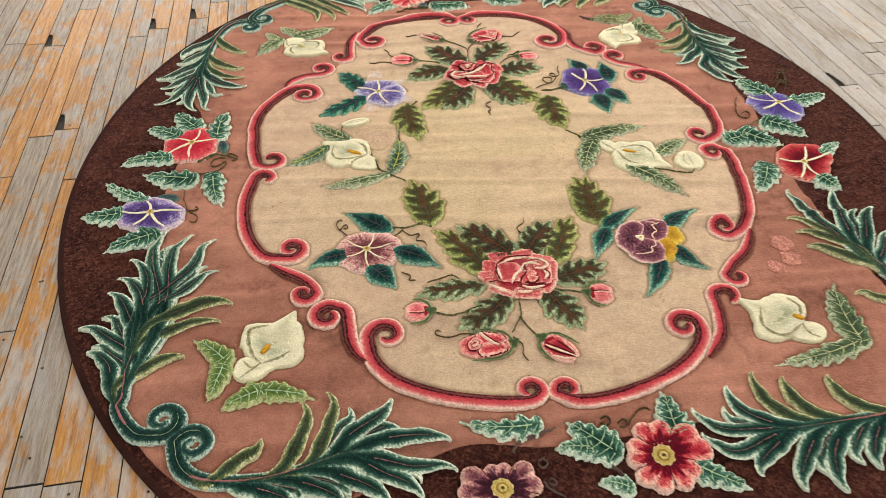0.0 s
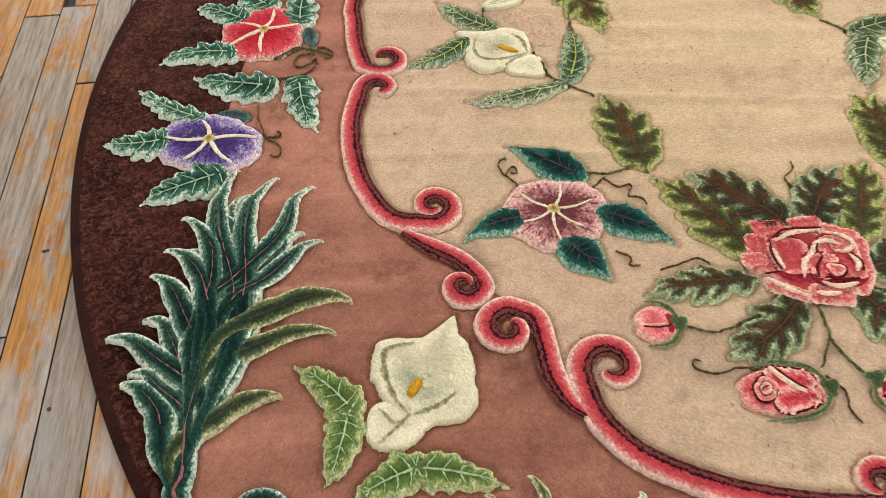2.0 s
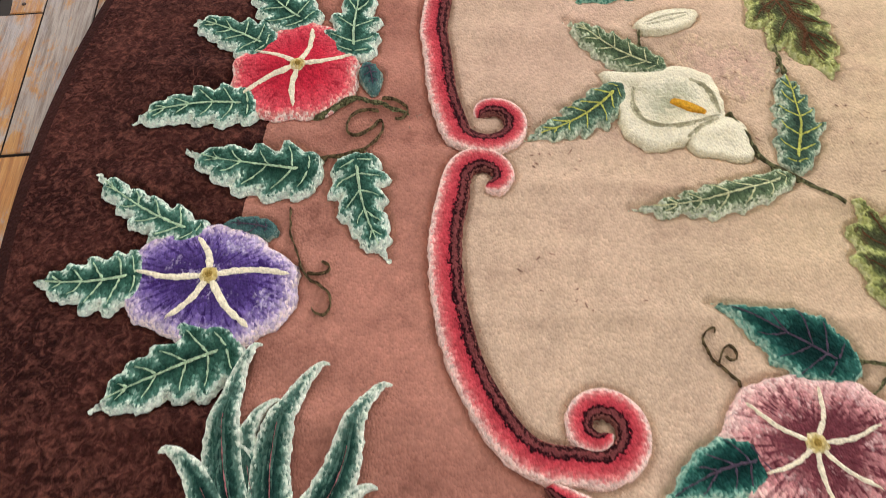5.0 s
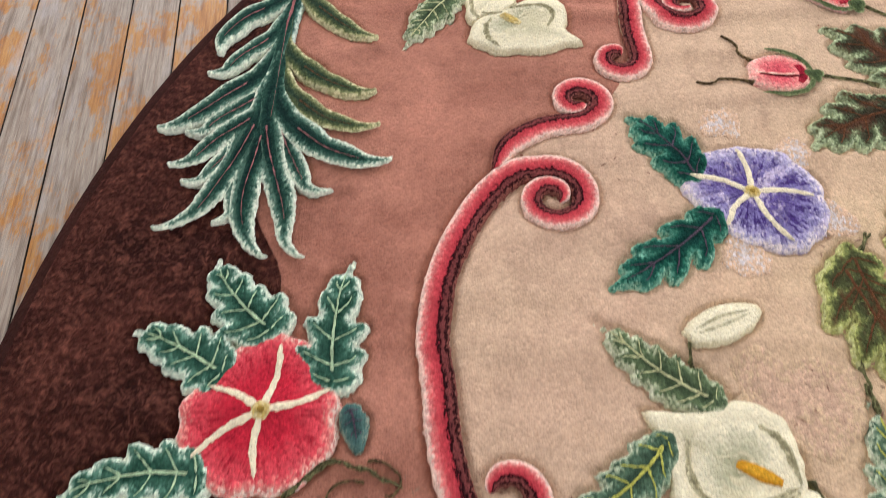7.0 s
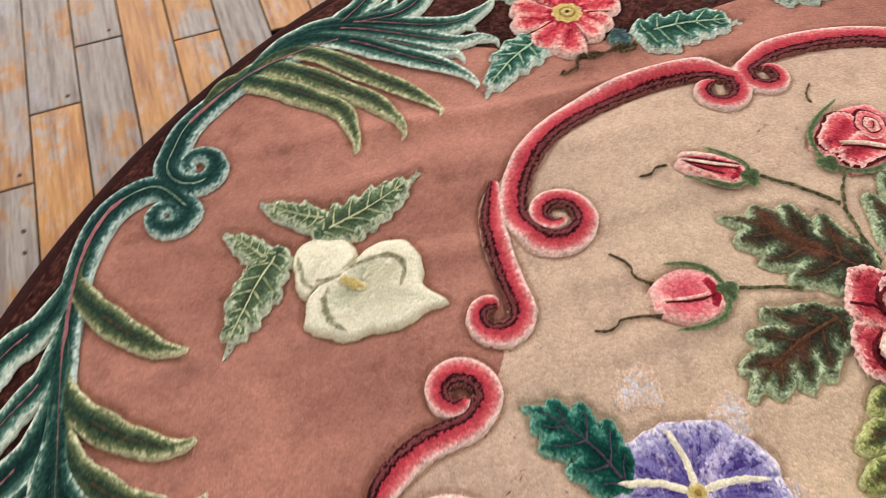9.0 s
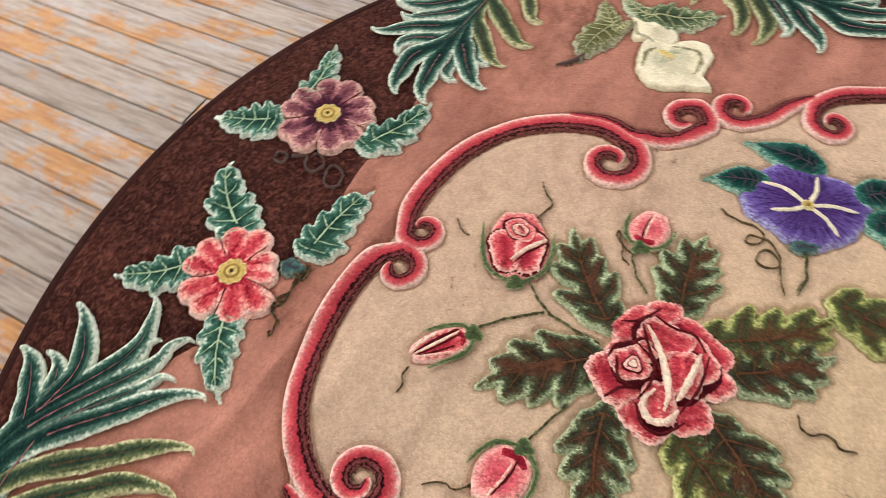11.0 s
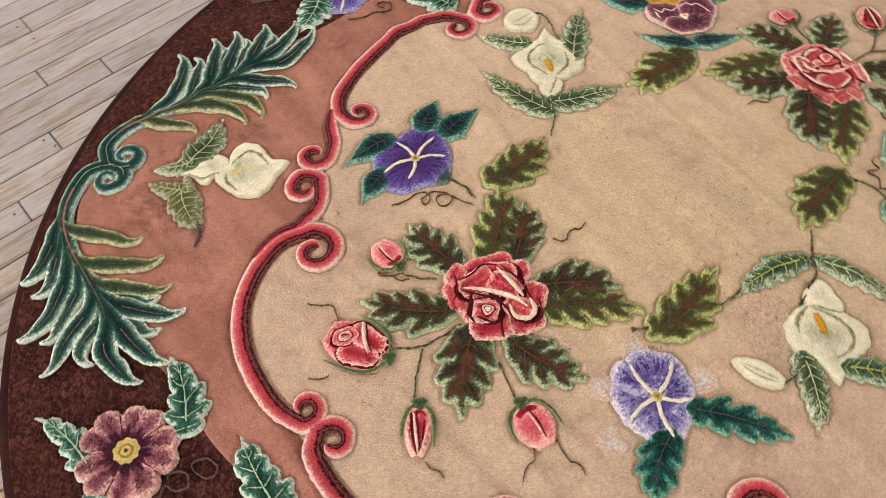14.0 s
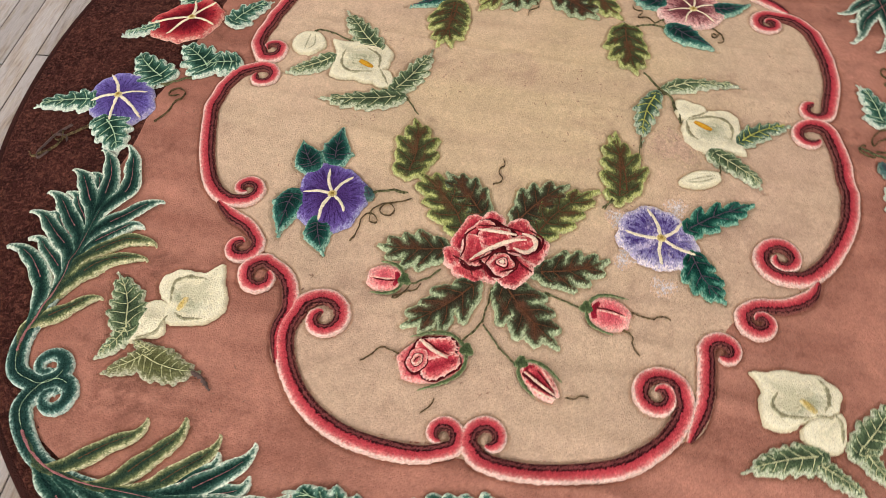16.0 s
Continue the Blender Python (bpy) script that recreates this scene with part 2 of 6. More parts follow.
DYES = {
    "ivy": dye("ivy_leaf_pile", [(0, rgb(230, 236, 214)), (0.0046, rgb(202, 220, 196)), (0.0074, rgb(94, 134, 114)), (0.012, rgb(54, 92, 76)), (0.024, rgb(26, 55, 43))], 0.006, 0.05, (rgb(22, 54, 40), 3, 0.44, 0.62, 4.0), 0.26),
    "teal": dye("teal_leaf_pile", [(0, rgb(178, 206, 180)), (0.0034, rgb(120, 168, 146)), (0.0075, rgb(48, 100, 86)), (0.013, rgb(26, 66, 58)), (0.026, rgb(14, 42, 38))], 0.007, 0.05, (rgb(50, 100, 88), 3, 0.50, 0.64, 5.0), 0.26),
    "teal_lobed": dye("lobed_teal_leaf_pile", [(0, rgb(152, 192, 164)), (0.0036, rgb(84, 142, 120)), (0.008, rgb(30, 84, 68)), (0.014, rgb(16, 56, 48)), (0.026, rgb(10, 36, 34))], 0.006, 0.05, (rgb(40, 92, 80), 3, 0.52, 0.66, 5.0), 0.26),
    "bract": dye("bract_pile", [(0, rgb(150, 160, 142)), (0.003, rgb(84, 116, 108)), (0.012, rgb(46, 74, 74))], 0.005),
    "oak": dye("oak_leaf_pile", [(0, rgb(198, 206, 166)), (0.0042, rgb(166, 180, 138)), (0.0078, rgb(92, 104, 74)), (0.0125, rgb(58, 59, 42)), (0.024, rgb(50, 40, 30))], 0.0055, 0.05, (rgb(90, 58, 42), 3, 0.46, 0.60, 4.0), 0.30),
    "lime": dye("lime_leaf_pile", [(0, rgb(206, 206, 146)), (0.0046, rgb(176, 180, 106)), (0.0085, rgb(104, 112, 64)), (0.013, rgb(72, 77, 47)), (0.028, rgb(56, 53, 36))], 0.0055, 0.05, (rgb(90, 64, 42), 3, 0.48, 0.62, 4.0), 0.28),
    "calla_leaf": dye("calla_leaf_pile", [(0, rgb(214, 216, 186)), (0.0038, rgb(186, 194, 156)), (0.0072, rgb(98, 116, 82)), (0.015, rgb(70, 86, 60)), (0.026, rgb(58, 72, 50))], 0.007, 0.05, (rgb(44, 58, 44), 3, 0.50, 0.62, 5.0), 0.26),
    "calla_gold": dye("gold_veined_leaf_pile", [(0, rgb(208, 214, 184)), (0.0036, rgb(160, 178, 146)), (0.0072, rgb(84, 110, 88)), (0.015, rgb(60, 82, 64)), (0.026, rgb(50, 68, 54))], 0.007, 0.05, (rgb(44, 62, 52), 3, 0.50, 0.62, 5.0), 0.26),
    "calla_olive": dye("olive_calla_leaf_pile", [(0, rgb(196, 192, 162)), (0.0036, rgb(160, 160, 124)), (0.007, rgb(112, 112, 76)), (0.015, rgb(96, 98, 60)), (0.026, rgb(82, 84, 50))], 0.007, 0.05, (rgb(70, 74, 48), 3, 0.50, 0.62, 5.0), 0.26),
    "vein_gold": dye("gold_vein_pile", [(0, rgb(190, 190, 92)), (0.05, rgb(204, 204, 104))], 0.002),
    "green": dye("green_leaf_pile", [(0, rgb(218, 218, 168)), (0.005, rgb(164, 174, 114)), (0.010, rgb(102, 122, 64)), (0.020, rgb(76, 98, 46)), (0.04, rgb(58, 78, 36))], 0.006),
    "blade": dye("plume_pile", [(0, rgb(224, 228, 206)), (0.0038, rgb(188, 202, 178)), (0.0070, rgb(90, 120, 104)), (0.012, rgb(38, 70, 58)), (0.020, rgb(18, 40, 36))], 0.006, 0.05, (rgb(82, 112, 96), 0.9, 0.58, 0.67, 7.0)),
    "blade_olive": dye("olive_plume_pile", [(0, rgb(214, 208, 164)), (0.0030, rgb(160, 160, 114)), (0.007, rgb(84, 94, 60)), (0.015, rgb(40, 58, 44))], 0.006, 0.05, (rgb(120, 122, 84), 0.9, 0.58, 0.70, 7.0)),
    "volute": dye("plume_volute_pile", [(0, rgb(204, 216, 198)), (0.0030, rgb(146, 170, 154)), (0.0062, rgb(62, 94, 84)), (0.0115, rgb(32, 60, 53)), (0.022, rgb(20, 42, 38))], 0.006, 0.05, (rgb(16, 36, 34), 0.9, 0.54, 0.62, 7.0)),
    "red": dye("red_flower_pile", [(0, rgb(244, 216, 198)), (0.0065, rgb(230, 146, 134)), (0.017, rgb(214, 80, 88)), (0.055, rgb(190, 42, 58))], 0.012, 0.08, (rgb(160, 34, 48), 26, 0.54, 0.70)),
    "crimson": dye("crimson_flower_pile", [(0, rgb(234, 180, 158)), (0.007, rgb(204, 96, 90)), (0.03, rgb(164, 40, 48)), (0.06, rgb(90, 12, 24))], 0.01, 0.08, (rgb(100, 20, 30), 26, 0.52, 0.75)),
    "violet": dye("violet_flower_pile", [(0, rgb(240, 218, 208)), (0.007, rgb(214, 194, 206)), (0.018, rgb(146, 126, 172)), (0.036, rgb(96, 76, 134)), (0.06, rgb(66, 48, 98))], 0.014, 0.08, (rgb(58, 38, 92), 28, 0.50, 0.64), 0.23, (rgb(196, 182, 204), 40, 0.58, 0.70)),
    "purple": dye("purple_flower_pile", [(0, rgb(176, 174, 206)), (0.006, rgb(138, 126, 178)), (0.016, rgb(100, 80, 142)), (0.06, rgb(80, 54, 112))], 0.012, 0.08, (rgb(54, 32, 84), 30, 0.50, 0.64)),
    "blueviolet": dye("blue_violet_flower_pile", [(0, rgb(190, 182, 204)), (0.006, rgb(142, 134, 184)), (0.018, rgb(106, 94, 156)), (0.06, rgb(84, 66, 128))], 0.01, 0.08, (rgb(58, 42, 98), 28, 0.50, 0.66)),
    "blue": dye("pale_blue_flower_pile", [(0, rgb(230, 216, 212)), (0.010, rgb(186, 178, 202)), (0.028, rgb(132, 124, 168)), (0.065, rgb(96, 82, 138))], 0.020, 0.08, (rgb(66, 48, 108), 20, 0.50, 0.62), 0.23, (rgb(206, 192, 212), 30, 0.56, 0.68)),
    "plum": dye("plum_flower_pile", [(0, rgb(244, 210, 194)), (0.010, rgb(228, 180, 168)), (0.028, rgb(190, 128, 124)), (0.055, rgb(108, 56, 60))], 0.018, 0.08, (rgb(100, 48, 54), 26, 0.50, 0.62), 0.23, (rgb(230, 188, 178), 36, 0.58, 0.70)),
    "rose_red": dye("red_rose_pile", [(0, rgb(246, 204, 186)), (0.0062, rgb(242, 172, 158)), (0.011, rgb(220, 106, 104)), (0.018, rgb(190, 62, 72)), (0.026, rgb(158, 42, 54))], 0.008, 0.05, (rgb(132, 34, 46), 3, 0.52, 0.64, 4.0)),
    "rose_pink": dye("pink_rose_pile", [(0, rgb(248, 206, 184)), (0.0046, rgb(238, 170, 152)), (0.010, rgb(216, 112, 108)), (0.018, rgb(186, 72, 78))], 0.008, 0.05, (rgb(160, 54, 64), 3, 0.54, 0.66, 4.0)),
    "bud": dye("rosebud_pile", [(0, rgb(244, 196, 178)), (0.008, rgb(234, 156, 146)), (0.018, rgb(218, 108, 110)), (0.032, rgb(196, 76, 86))], 0.010),
    "bud_red": dye("red_bud_pile", [(0, rgb(244, 196, 180)), (0.005, rgb(234, 146, 136)), (0.012, rgb(212, 92, 96)), (0.026, rgb(186, 62, 74))], 0.008, 0.05, (rgb(156, 40, 54), 3, 0.54, 0.66, 4.0)),
    "deep": dye("deep_red_pile", [(0, rgb(180, 56, 66)), (0.006, rgb(140, 28, 44)), (0.05, rgb(112, 18, 34))], 0.008),
    "turned": dye("turned_petal_pile", [(0, rgb(240, 196, 172)), (0.004, rgb(240, 218, 190)), (0.05, rgb(240, 218, 190))], 0.004),
    "calyx": dye("calyx_pile", [(0, rgb(140, 150, 106)), (0.003, rgb(78, 92, 58)), (0.02, rgb(44, 56, 36))], 0.003),
    "cream": dye("cream_calla_pile", [(0, rgb(214, 202, 164)), (0.008, rgb(234, 225, 192)), (0.03, rgb(222, 212, 178)), (0.05, rgb(202, 194, 160))], 0.006, 0.06, None, 0.10),
    "throat": dye("calla_throat_pile", [(0, rgb(230, 221, 188)), (0.012, rgb(220, 212, 180)), (0.028, rgb(190, 186, 154)), (0.05, rgb(160, 158, 126))], 0.014, 0.06, None, 0.12),
    "anemone_red": dye("red_petal_pile", [(0, rgb(246, 212, 192)), (0.009, rgb(236, 168, 150)), (0.017, rgb(212, 90, 92)), (0.030, rgb(172, 40, 54))], 0.010, 0.05, (rgb(140, 26, 40), 3, 0.52, 0.66, 9.0)),
    "anemone_plum": dye("plum_petal_pile", [(0, rgb(234, 192, 172)), (0.008, rgb(204, 152, 140)), (0.016, rgb(146, 90, 94)), (0.030, rgb(94, 48, 58))], 0.010, 0.05, (rgb(80, 38, 46), 3, 0.52, 0.66, 9.0)),
    "anemone_base_red": dye("red_petal_foot_pile", [(0, rgb(206, 80, 86)), (0.007, rgb(174, 44, 56)), (0.016, rgb(136, 30, 42))], 0.014),
    "anemone_base_dark": dye("dark_petal_foot_pile", [(0, rgb(190, 62, 70)), (0.007, rgb(146, 28, 42)), (0.016, rgb(92, 16, 30))], 0.012),
    "anemone_base_plum": dye("plum_petal_foot_pile", [(0, rgb(112, 66, 76)), (0.007, rgb(80, 40, 52)), (0.016, rgb(56, 26, 36))], 0.012),
    "yellow": dye("yellow_pile", [(0, rgb(190, 132, 36)), (0.006, rgb(206, 154, 44)), (0.05, rgb(196, 142, 40))], 0.004),
    "rib": dye("cream_rib_pile", [(0, rgb(236, 224, 190)), (0.05, rgb(240, 230, 200))], 0.002, 0.05, None, 0.14),
    "stem": dye("dark_stem_pile", [(0, rgb(122, 122, 84)), (0.0022, rgb(70, 66, 44)), (0.05, rgb(46, 44, 30))], 0.005),
    "tendril": dye("tendril_pile", [(0, rgb(112, 96, 66)), (0.0015, rgb(66, 52, 36)), (0.05, rgb(56, 42, 30))], 0.003),
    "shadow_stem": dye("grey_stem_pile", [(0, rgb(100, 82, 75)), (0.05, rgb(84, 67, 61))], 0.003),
    "vein_pale": dye("pale_vein_pile", [(0, rgb(176, 200, 160)), (0.05, rgb(206, 222, 182))], 0.002),
    "vein_lime": dye("lime_vein_pile", [(0, rgb(198, 198, 150)), (0.05, rgb(216, 214, 168))], 0.002),
    "vein_rust": dye("rust_vein_pile", [(0, rgb(98, 64, 42)), (0.05, rgb(82, 50, 32))], 0.002),
    "vein_plum": dye("plum_vein_pile", [(0, rgb(84, 70, 82)), (0.05, rgb(96, 80, 94))], 0.002),
    "vein_pink": dye("pink_vein_pile", [(0, rgb(158, 104, 102)), (0.05, rgb(136, 72, 76))], 0.003),
    "maroon": dye("maroon_pile", [(0, rgb(96, 30, 32)), (0.004, rgb(68, 14, 20)), (0.05, rgb(56, 12, 18))], 0.004),
    "worn": dye("worn_lilac_pile", [(0, rgb(204, 171, 141)), (0.014, rgb(202, 172, 146)), (0.024, rgb(204, 188, 174)), (0.04, rgb(208, 199, 198))], 0.045),
    "faded": dye("faded_salmon_pile", [(0, rgb(164, 106, 90)), (0.012, rgb(178, 118, 102)), (0.03, rgb(206, 142, 124)), (0.05, rgb(210, 148, 130))], 0.09),
    "scuffed": dye("scuffed_pink_pile", [(0, rgb(202, 174, 140)), (0.012, rgb(200, 171, 139)), (0.03, rgb(198, 166, 139)), (0.05, rgb(197, 164, 138))], 0.05),
    "nick": dye("nicked_pile", [(0, rgb(136, 104, 86)), (0.05, rgb(126, 94, 78))], 0.01),
    "pollen": dye("pollen_pile", [(0, rgb(220, 204, 152)), (0.005, rgb(196, 170, 98)), (0.05, rgb(174, 142, 72))], 0.006),
    "olive_gold": dye("olive_gold_pile", [(0, rgb(150, 122, 56)), (0.05, rgb(128, 100, 46))], 0.004),
    "pansy": dye("pansy_pile", [(0, rgb(240, 212, 194)), (0.006, rgb(214, 170, 158)), (0.011, rgb(136, 82, 92)), (0.024, rgb(92, 46, 62)), (0.05, rgb(58, 24, 38))], 0.006, 0.06, (rgb(158, 108, 114), 26, 0.54, 0.70)),
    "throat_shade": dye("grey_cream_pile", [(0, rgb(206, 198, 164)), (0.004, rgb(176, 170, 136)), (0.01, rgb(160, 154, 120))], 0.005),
    "throat_line": dye("grey_olive_line_pile", [(0, rgb(198, 190, 154)), (0.0035, rgb(146, 139, 106)), (0.008, rgb(112, 107, 80))], 0.004),
    "ochre": dye("ochre_flower_pile", [(0, rgb(224, 196, 112)), (0.007, rgb(212, 174, 70)), (0.02, rgb(196, 150, 48)), (0.05, rgb(160, 112, 34))], 0.008),
}


def scroll_dye():
    """Red scroll band: a pale fringe on its outer side, maroon on the inner one."""
    n = Nodes("red_scroll_pile")
    _, _, chance = tufts(n)
    side = n.math("ADD", n.attr("across"), n.math("MULTIPLY", n.math("SUBTRACT", n.noise(170, 3, 0.75), 0.5), 0.34))
    side = n.math("ADD", side, n.math("MULTIPLY", n.math("SUBTRACT", chance, 0.5), 0.08))
    colour = n.ramp(side, [(0.0, rgb(218, 176, 156)), (0.04, rgb(238, 208, 190)), (0.11, rgb(234, 190, 174)), (0.20, rgb(214, 124, 118)), (0.36, rgb(194, 76, 80)), (0.60, rgb(170, 52, 61)),
                           (0.625, rgb(36, 11, 14)), (0.69, rgb(42, 15, 18)), (0.73, rgb(112, 55, 54)), (0.83, rgb(120, 62, 59)), (0.87, rgb(38, 14, 16)), (0.925, rgb(50, 21, 21)), (0.965, rgb(140, 84, 74)), (1.0, rgb(126, 76, 66))])
    return wool(n, colour)


SCROLL = scroll_dye()

# ---- shapes of the pile ----
PILE = 0.0115
CENTRE, RX, RY = Vector((0.029, 0.003)), 1.385, 1.574


fold_luck = random.Random(23)
FOLDS = [(-1.40 + 0.080 * k + fold_luck.uniform(-0.03, 0.03), fold_luck.uniform(-0.10, 0.10), fold_luck.uniform(0.0062, 0.0125), fold_luck.uniform(0.012, 0.023), fold_luck.uniform(0, 50)) for k in range(36)]


def swell(x, y):
    """The slack of the carpet: low folds that lie across it."""
    rise = noise.noise(Vector((x * 0.7 + 3.1, y * 4.2, 0.4))) * 0.0042 + noise.noise(Vector((x * 2.2, y * 2.6, 7.7))) * 0.0024 + noise.noise(Vector((x * 3.0 + y * 5, y * 15, 5.2))) * 0.0030
    for at, lean, high, wide, seed in FOLDS:
        off = (y - at - lean * x - 0.05 * noise.noise(Vector((x * 1.8, seed, 0)))) / wide
        if abs(off) < 3:
            rise += high * math.exp(-off * off) * max(0.0, noise.noise(Vector((x * 1.5, seed, 4.0))) + 0.28)
    e = math.hypot((x - CENTRE.x) / RX, (y - CENTRE.y) / RY)
    return (rise - 0.0010) * max(0.0, min(1.0, (1.0 - e) * 6))


def ragged(x, y, by):
    return (noise.noise(Vector((x * 160, y * 160, 1.3))) + 0.6 * noise.noise(Vector((x * 340, y * 340, 5.1)))) * by


def part(name, bm, material, parent, label=""):
    me = bpy.data.meshes.new(name)
    bm.to_mesh(me)
    bm.free()
    for p in me.polygons:
        p.use_smooth = True
    me.materials.append(material)
    ob = new(name, me)
    ob.parent = parent
    return tagged(ob, label)


def grid_part(name, rows, values, closed, material, parent, label="", capped=False):
    """A sheet of rows of points; values: rim, along and across at each point. closed: every row is a ring."""
    bm = bmesh.new()
    keys = [bm.verts.layers.float.new(k) for k in ("rim", "along", "across")]
    made = []
    for row, vals in zip(rows, values):
        line = []
        for p, v in zip(row, vals):
            vert = bm.verts.new(p)
            for k, x in zip(keys, v):
                vert[k] = x
            line.append(vert)
        made.append(line)
    for a, b in zip(made, made[1:]):
        n = len(a)
        for i in range(n if closed else n - 1):
            j = (i + 1) % n
            bm.faces.new((a[i], a[j], b[j], b[i]))
    if closed and capped:
        bm.faces.new(made[-1])
    bmesh.ops.recalc_face_normals(bm, faces=bm.faces)
    return part(name, bm, material, parent, label)


def smooth_line(points, step=0.005):
    """A curve through a few points, evenly spaced."""
    p = [Vector(q) for q in points]
    if len(p) == 2:
        p = [p[0], (p[0] + p[1]) / 2, p[1]]
    p = [2 * p[0] - p[1]] + p + [2 * p[-1] - p[-2]]
    fine = []
    for a, b, c, d in zip(p, p[1:], p[2:], p[3:]):
        for i in range(12):
            t = i / 12
            fine.append(0.5 * (2 * b + (c - a) * t + (2 * a - 5 * b + 4 * c - d) * t * t + (3 * b - a - 3 * c + d) * t ** 3))
    fine.append(p[-2])
    return even(fine, step)


def even(fine, step):
    lengths = [0.0]
    for a, b in zip(fine, fine[1:]):
        lengths.append(lengths[-1] + (b - a).length)
    count = max(4, int(lengths[-1] / step))
    xs = np.interp(np.linspace(0, lengths[-1], count + 1), lengths, [q.x for q in fine])
    ys = np.interp(np.linspace(0, lengths[-1], count + 1), lengths, [q.y for q in fine])
    return [Vector((x, y)) for x, y in zip(xs, ys)]


RISE = 0.0028  # figures stand proud of the ground
EDGES = []  # outlines of the figures, along which the ground is carved
ACROSS = (-1, -0.93, -0.68, -0.36, 0, 0.36, 0.68, 0.93, 1)


def band(name, line, width, material, parent, z=0.0, high=0.0018, flip=False, fray=0.0014, label="", columns=ACROSS, rooted=False):
    """A figure along a line; width(u): half its width on the left and on the right."""
    rows, values = [], []
    foot = RISE + z - 0.0014 if z > 0.0025 else -0.0056
    n = len(line) - 1
    size = sum((b - a).length for a, b in zip(line, line[1:]))
    for i, q in enumerate(line):
        ahead = (line[min(i + 1, n)] - line[max(i - 1, 0)]).normalized()
        side = Vector((-ahead.y, ahead.x))
        left, right = width(i / n)
        row, vals = [], []
        for v in columns:
            half = left if v > 0 else right
            at = q + side * (v * half)
            edge = abs(v) > 0.95
            if edge or i in (0, n):
                at = at + side * ragged(at.x, at.y, fray) + ahead * ragged(at.y, at.x, fray)
            lift = foot if edge or i in (0, n) else RISE + z + high * (1 - abs(v) ** 3)
            row.append((at.x, at.y, PILE + swell(at.x, at.y) + lift))
            if edge and 0 <= z <= 0.0025 and left + right > 0.012:
                EDGES.append((at.x, at.y))
            end = min(i, n - i) / n * size * 0.7
            if rooted:
                end = (n - i) / n * size * 0.7
            vals.append((min(half * (1 - abs(v)), end) + (max(0.0, 0.016 * (1 - i / n / 0.28)) if rooted else 0.0), i / n * size * 10, 0.5 + (-v if flip else v) * 0.5))
        rows.append(row)
        values.append(vals)
    return grid_part(name, rows, values, False, material, parent, label)


def disc(name, centre, radius, material, parent, z=0.0, high=0.0022, fray=0.0022, label="", count=150, steps=(1, 0.95, 0.84, 0.66, 0.45, 0.24, 0.06)):
    """A round figure; radius(angle) in metres."""
    rows, values = [], []
    foot = RISE + z - 0.0014 if z > 0.0025 else -0.0056
    c = Vector(centre)
    for s in steps:
        row, vals = [], []
        for i in range(count):
            a = 2 * math.pi * i / count
            r = radius(a)
            at = c + Vector((math.cos(a), math.sin(a))) * (r * s)
            if s == 1:
                at = at + Vector((ragged(at.x, at.y, fray), ragged(at.y, at.x, fray)))
            lift = foot if s == 1 else RISE + z + high * (1 - s ** 4)
            if s == 1 and 0 <= z <= 0.0025:
                EDGES.append((at.x, at.y))
            row.append((at.x, at.y, PILE + swell(at.x, at.y) + lift))
            vals.append((r * (1 - s), a, s))
        rows.append(row)
        values.append(vals)
    return grid_part(name, rows, values, True, material, parent, label, True)


def round_about(table):
    """A radius that runs smoothly through a few (degrees, metres)."""
    table = sorted((a % 360, r) for a, r in table)
    n = len(table)
    at = [table[k % n][0] + 360 * (k // n) for k in range(-2, n + 3)]
    size = [table[k % n][1] for k in range(-2, n + 3)]

    def radius(angle):
        d = math.degrees(angle) % 360
        for k in range(1, len(at) - 2):
            if at[k] <= d <= at[k + 1]:
                span = max(at[k + 1] - at[k], 1e-6)
                t = (d - at[k]) / span
                m0 = (size[k + 1] - size[k - 1]) / max(at[k + 1] - at[k - 1], 1e-6) * span
                m1 = (size[k + 2] - size[k]) / max(at[k + 2] - at[k], 1e-6) * span
                return ((2 * t ** 3 - 3 * t * t + 1) * size[k] + (t ** 3 - 2 * t * t + t) * m0 + (3 * t * t - 2 * t ** 3) * size[k + 1] + (t ** 3 - t * t) * m1)
        return size[2]
    return radius


# ---- the carpet: binding, brown border, rose-brown ground, tan medallion ----
carpet = tagged(new("carpet"), "oval floral wool carpet with red scrolls on worn boards", "carpet")


CELL, SPAN = 0.003, 1.65


def carving():
    """How deep the ground is cut beside the figures, on a fine grid: a narrow groove along every outline."""
    n = int(2 * SPAN / CELL) + 1
    deep = np.zeros((n, n))
    p = (np.array(EDGES) + SPAN) / CELL
    near = np.rint(p).astype(int)
    for i in range(-3, 4):
        for k in range(-3, 4):
            at = near + (i, k)
            far = np.hypot(*((at - p) * CELL).T)
            np.maximum.at(deep, (at[:, 0], at[:, 1]), np.clip(1 - (far / 0.0056) ** 2, 0, 1))
    return deep * 0.0062


def lookup(grid, x, y, cell):
    """Values of a grid over the carpet at many places, smoothly."""
    u, v = (x + SPAN) / cell, (y + SPAN) / cell
    i, k = np.clip(u.astype(int), 0, grid.shape[0] - 2), np.clip(v.astype(int), 0, grid.shape[1] - 2)
    a, b = u - i, v - k
    return (grid[i, k] * (1 - a) + grid[i + 1, k] * a) * (1 - b) + (grid[i, k + 1] * (1 - a) + grid[i + 1, k + 1] * a) * b


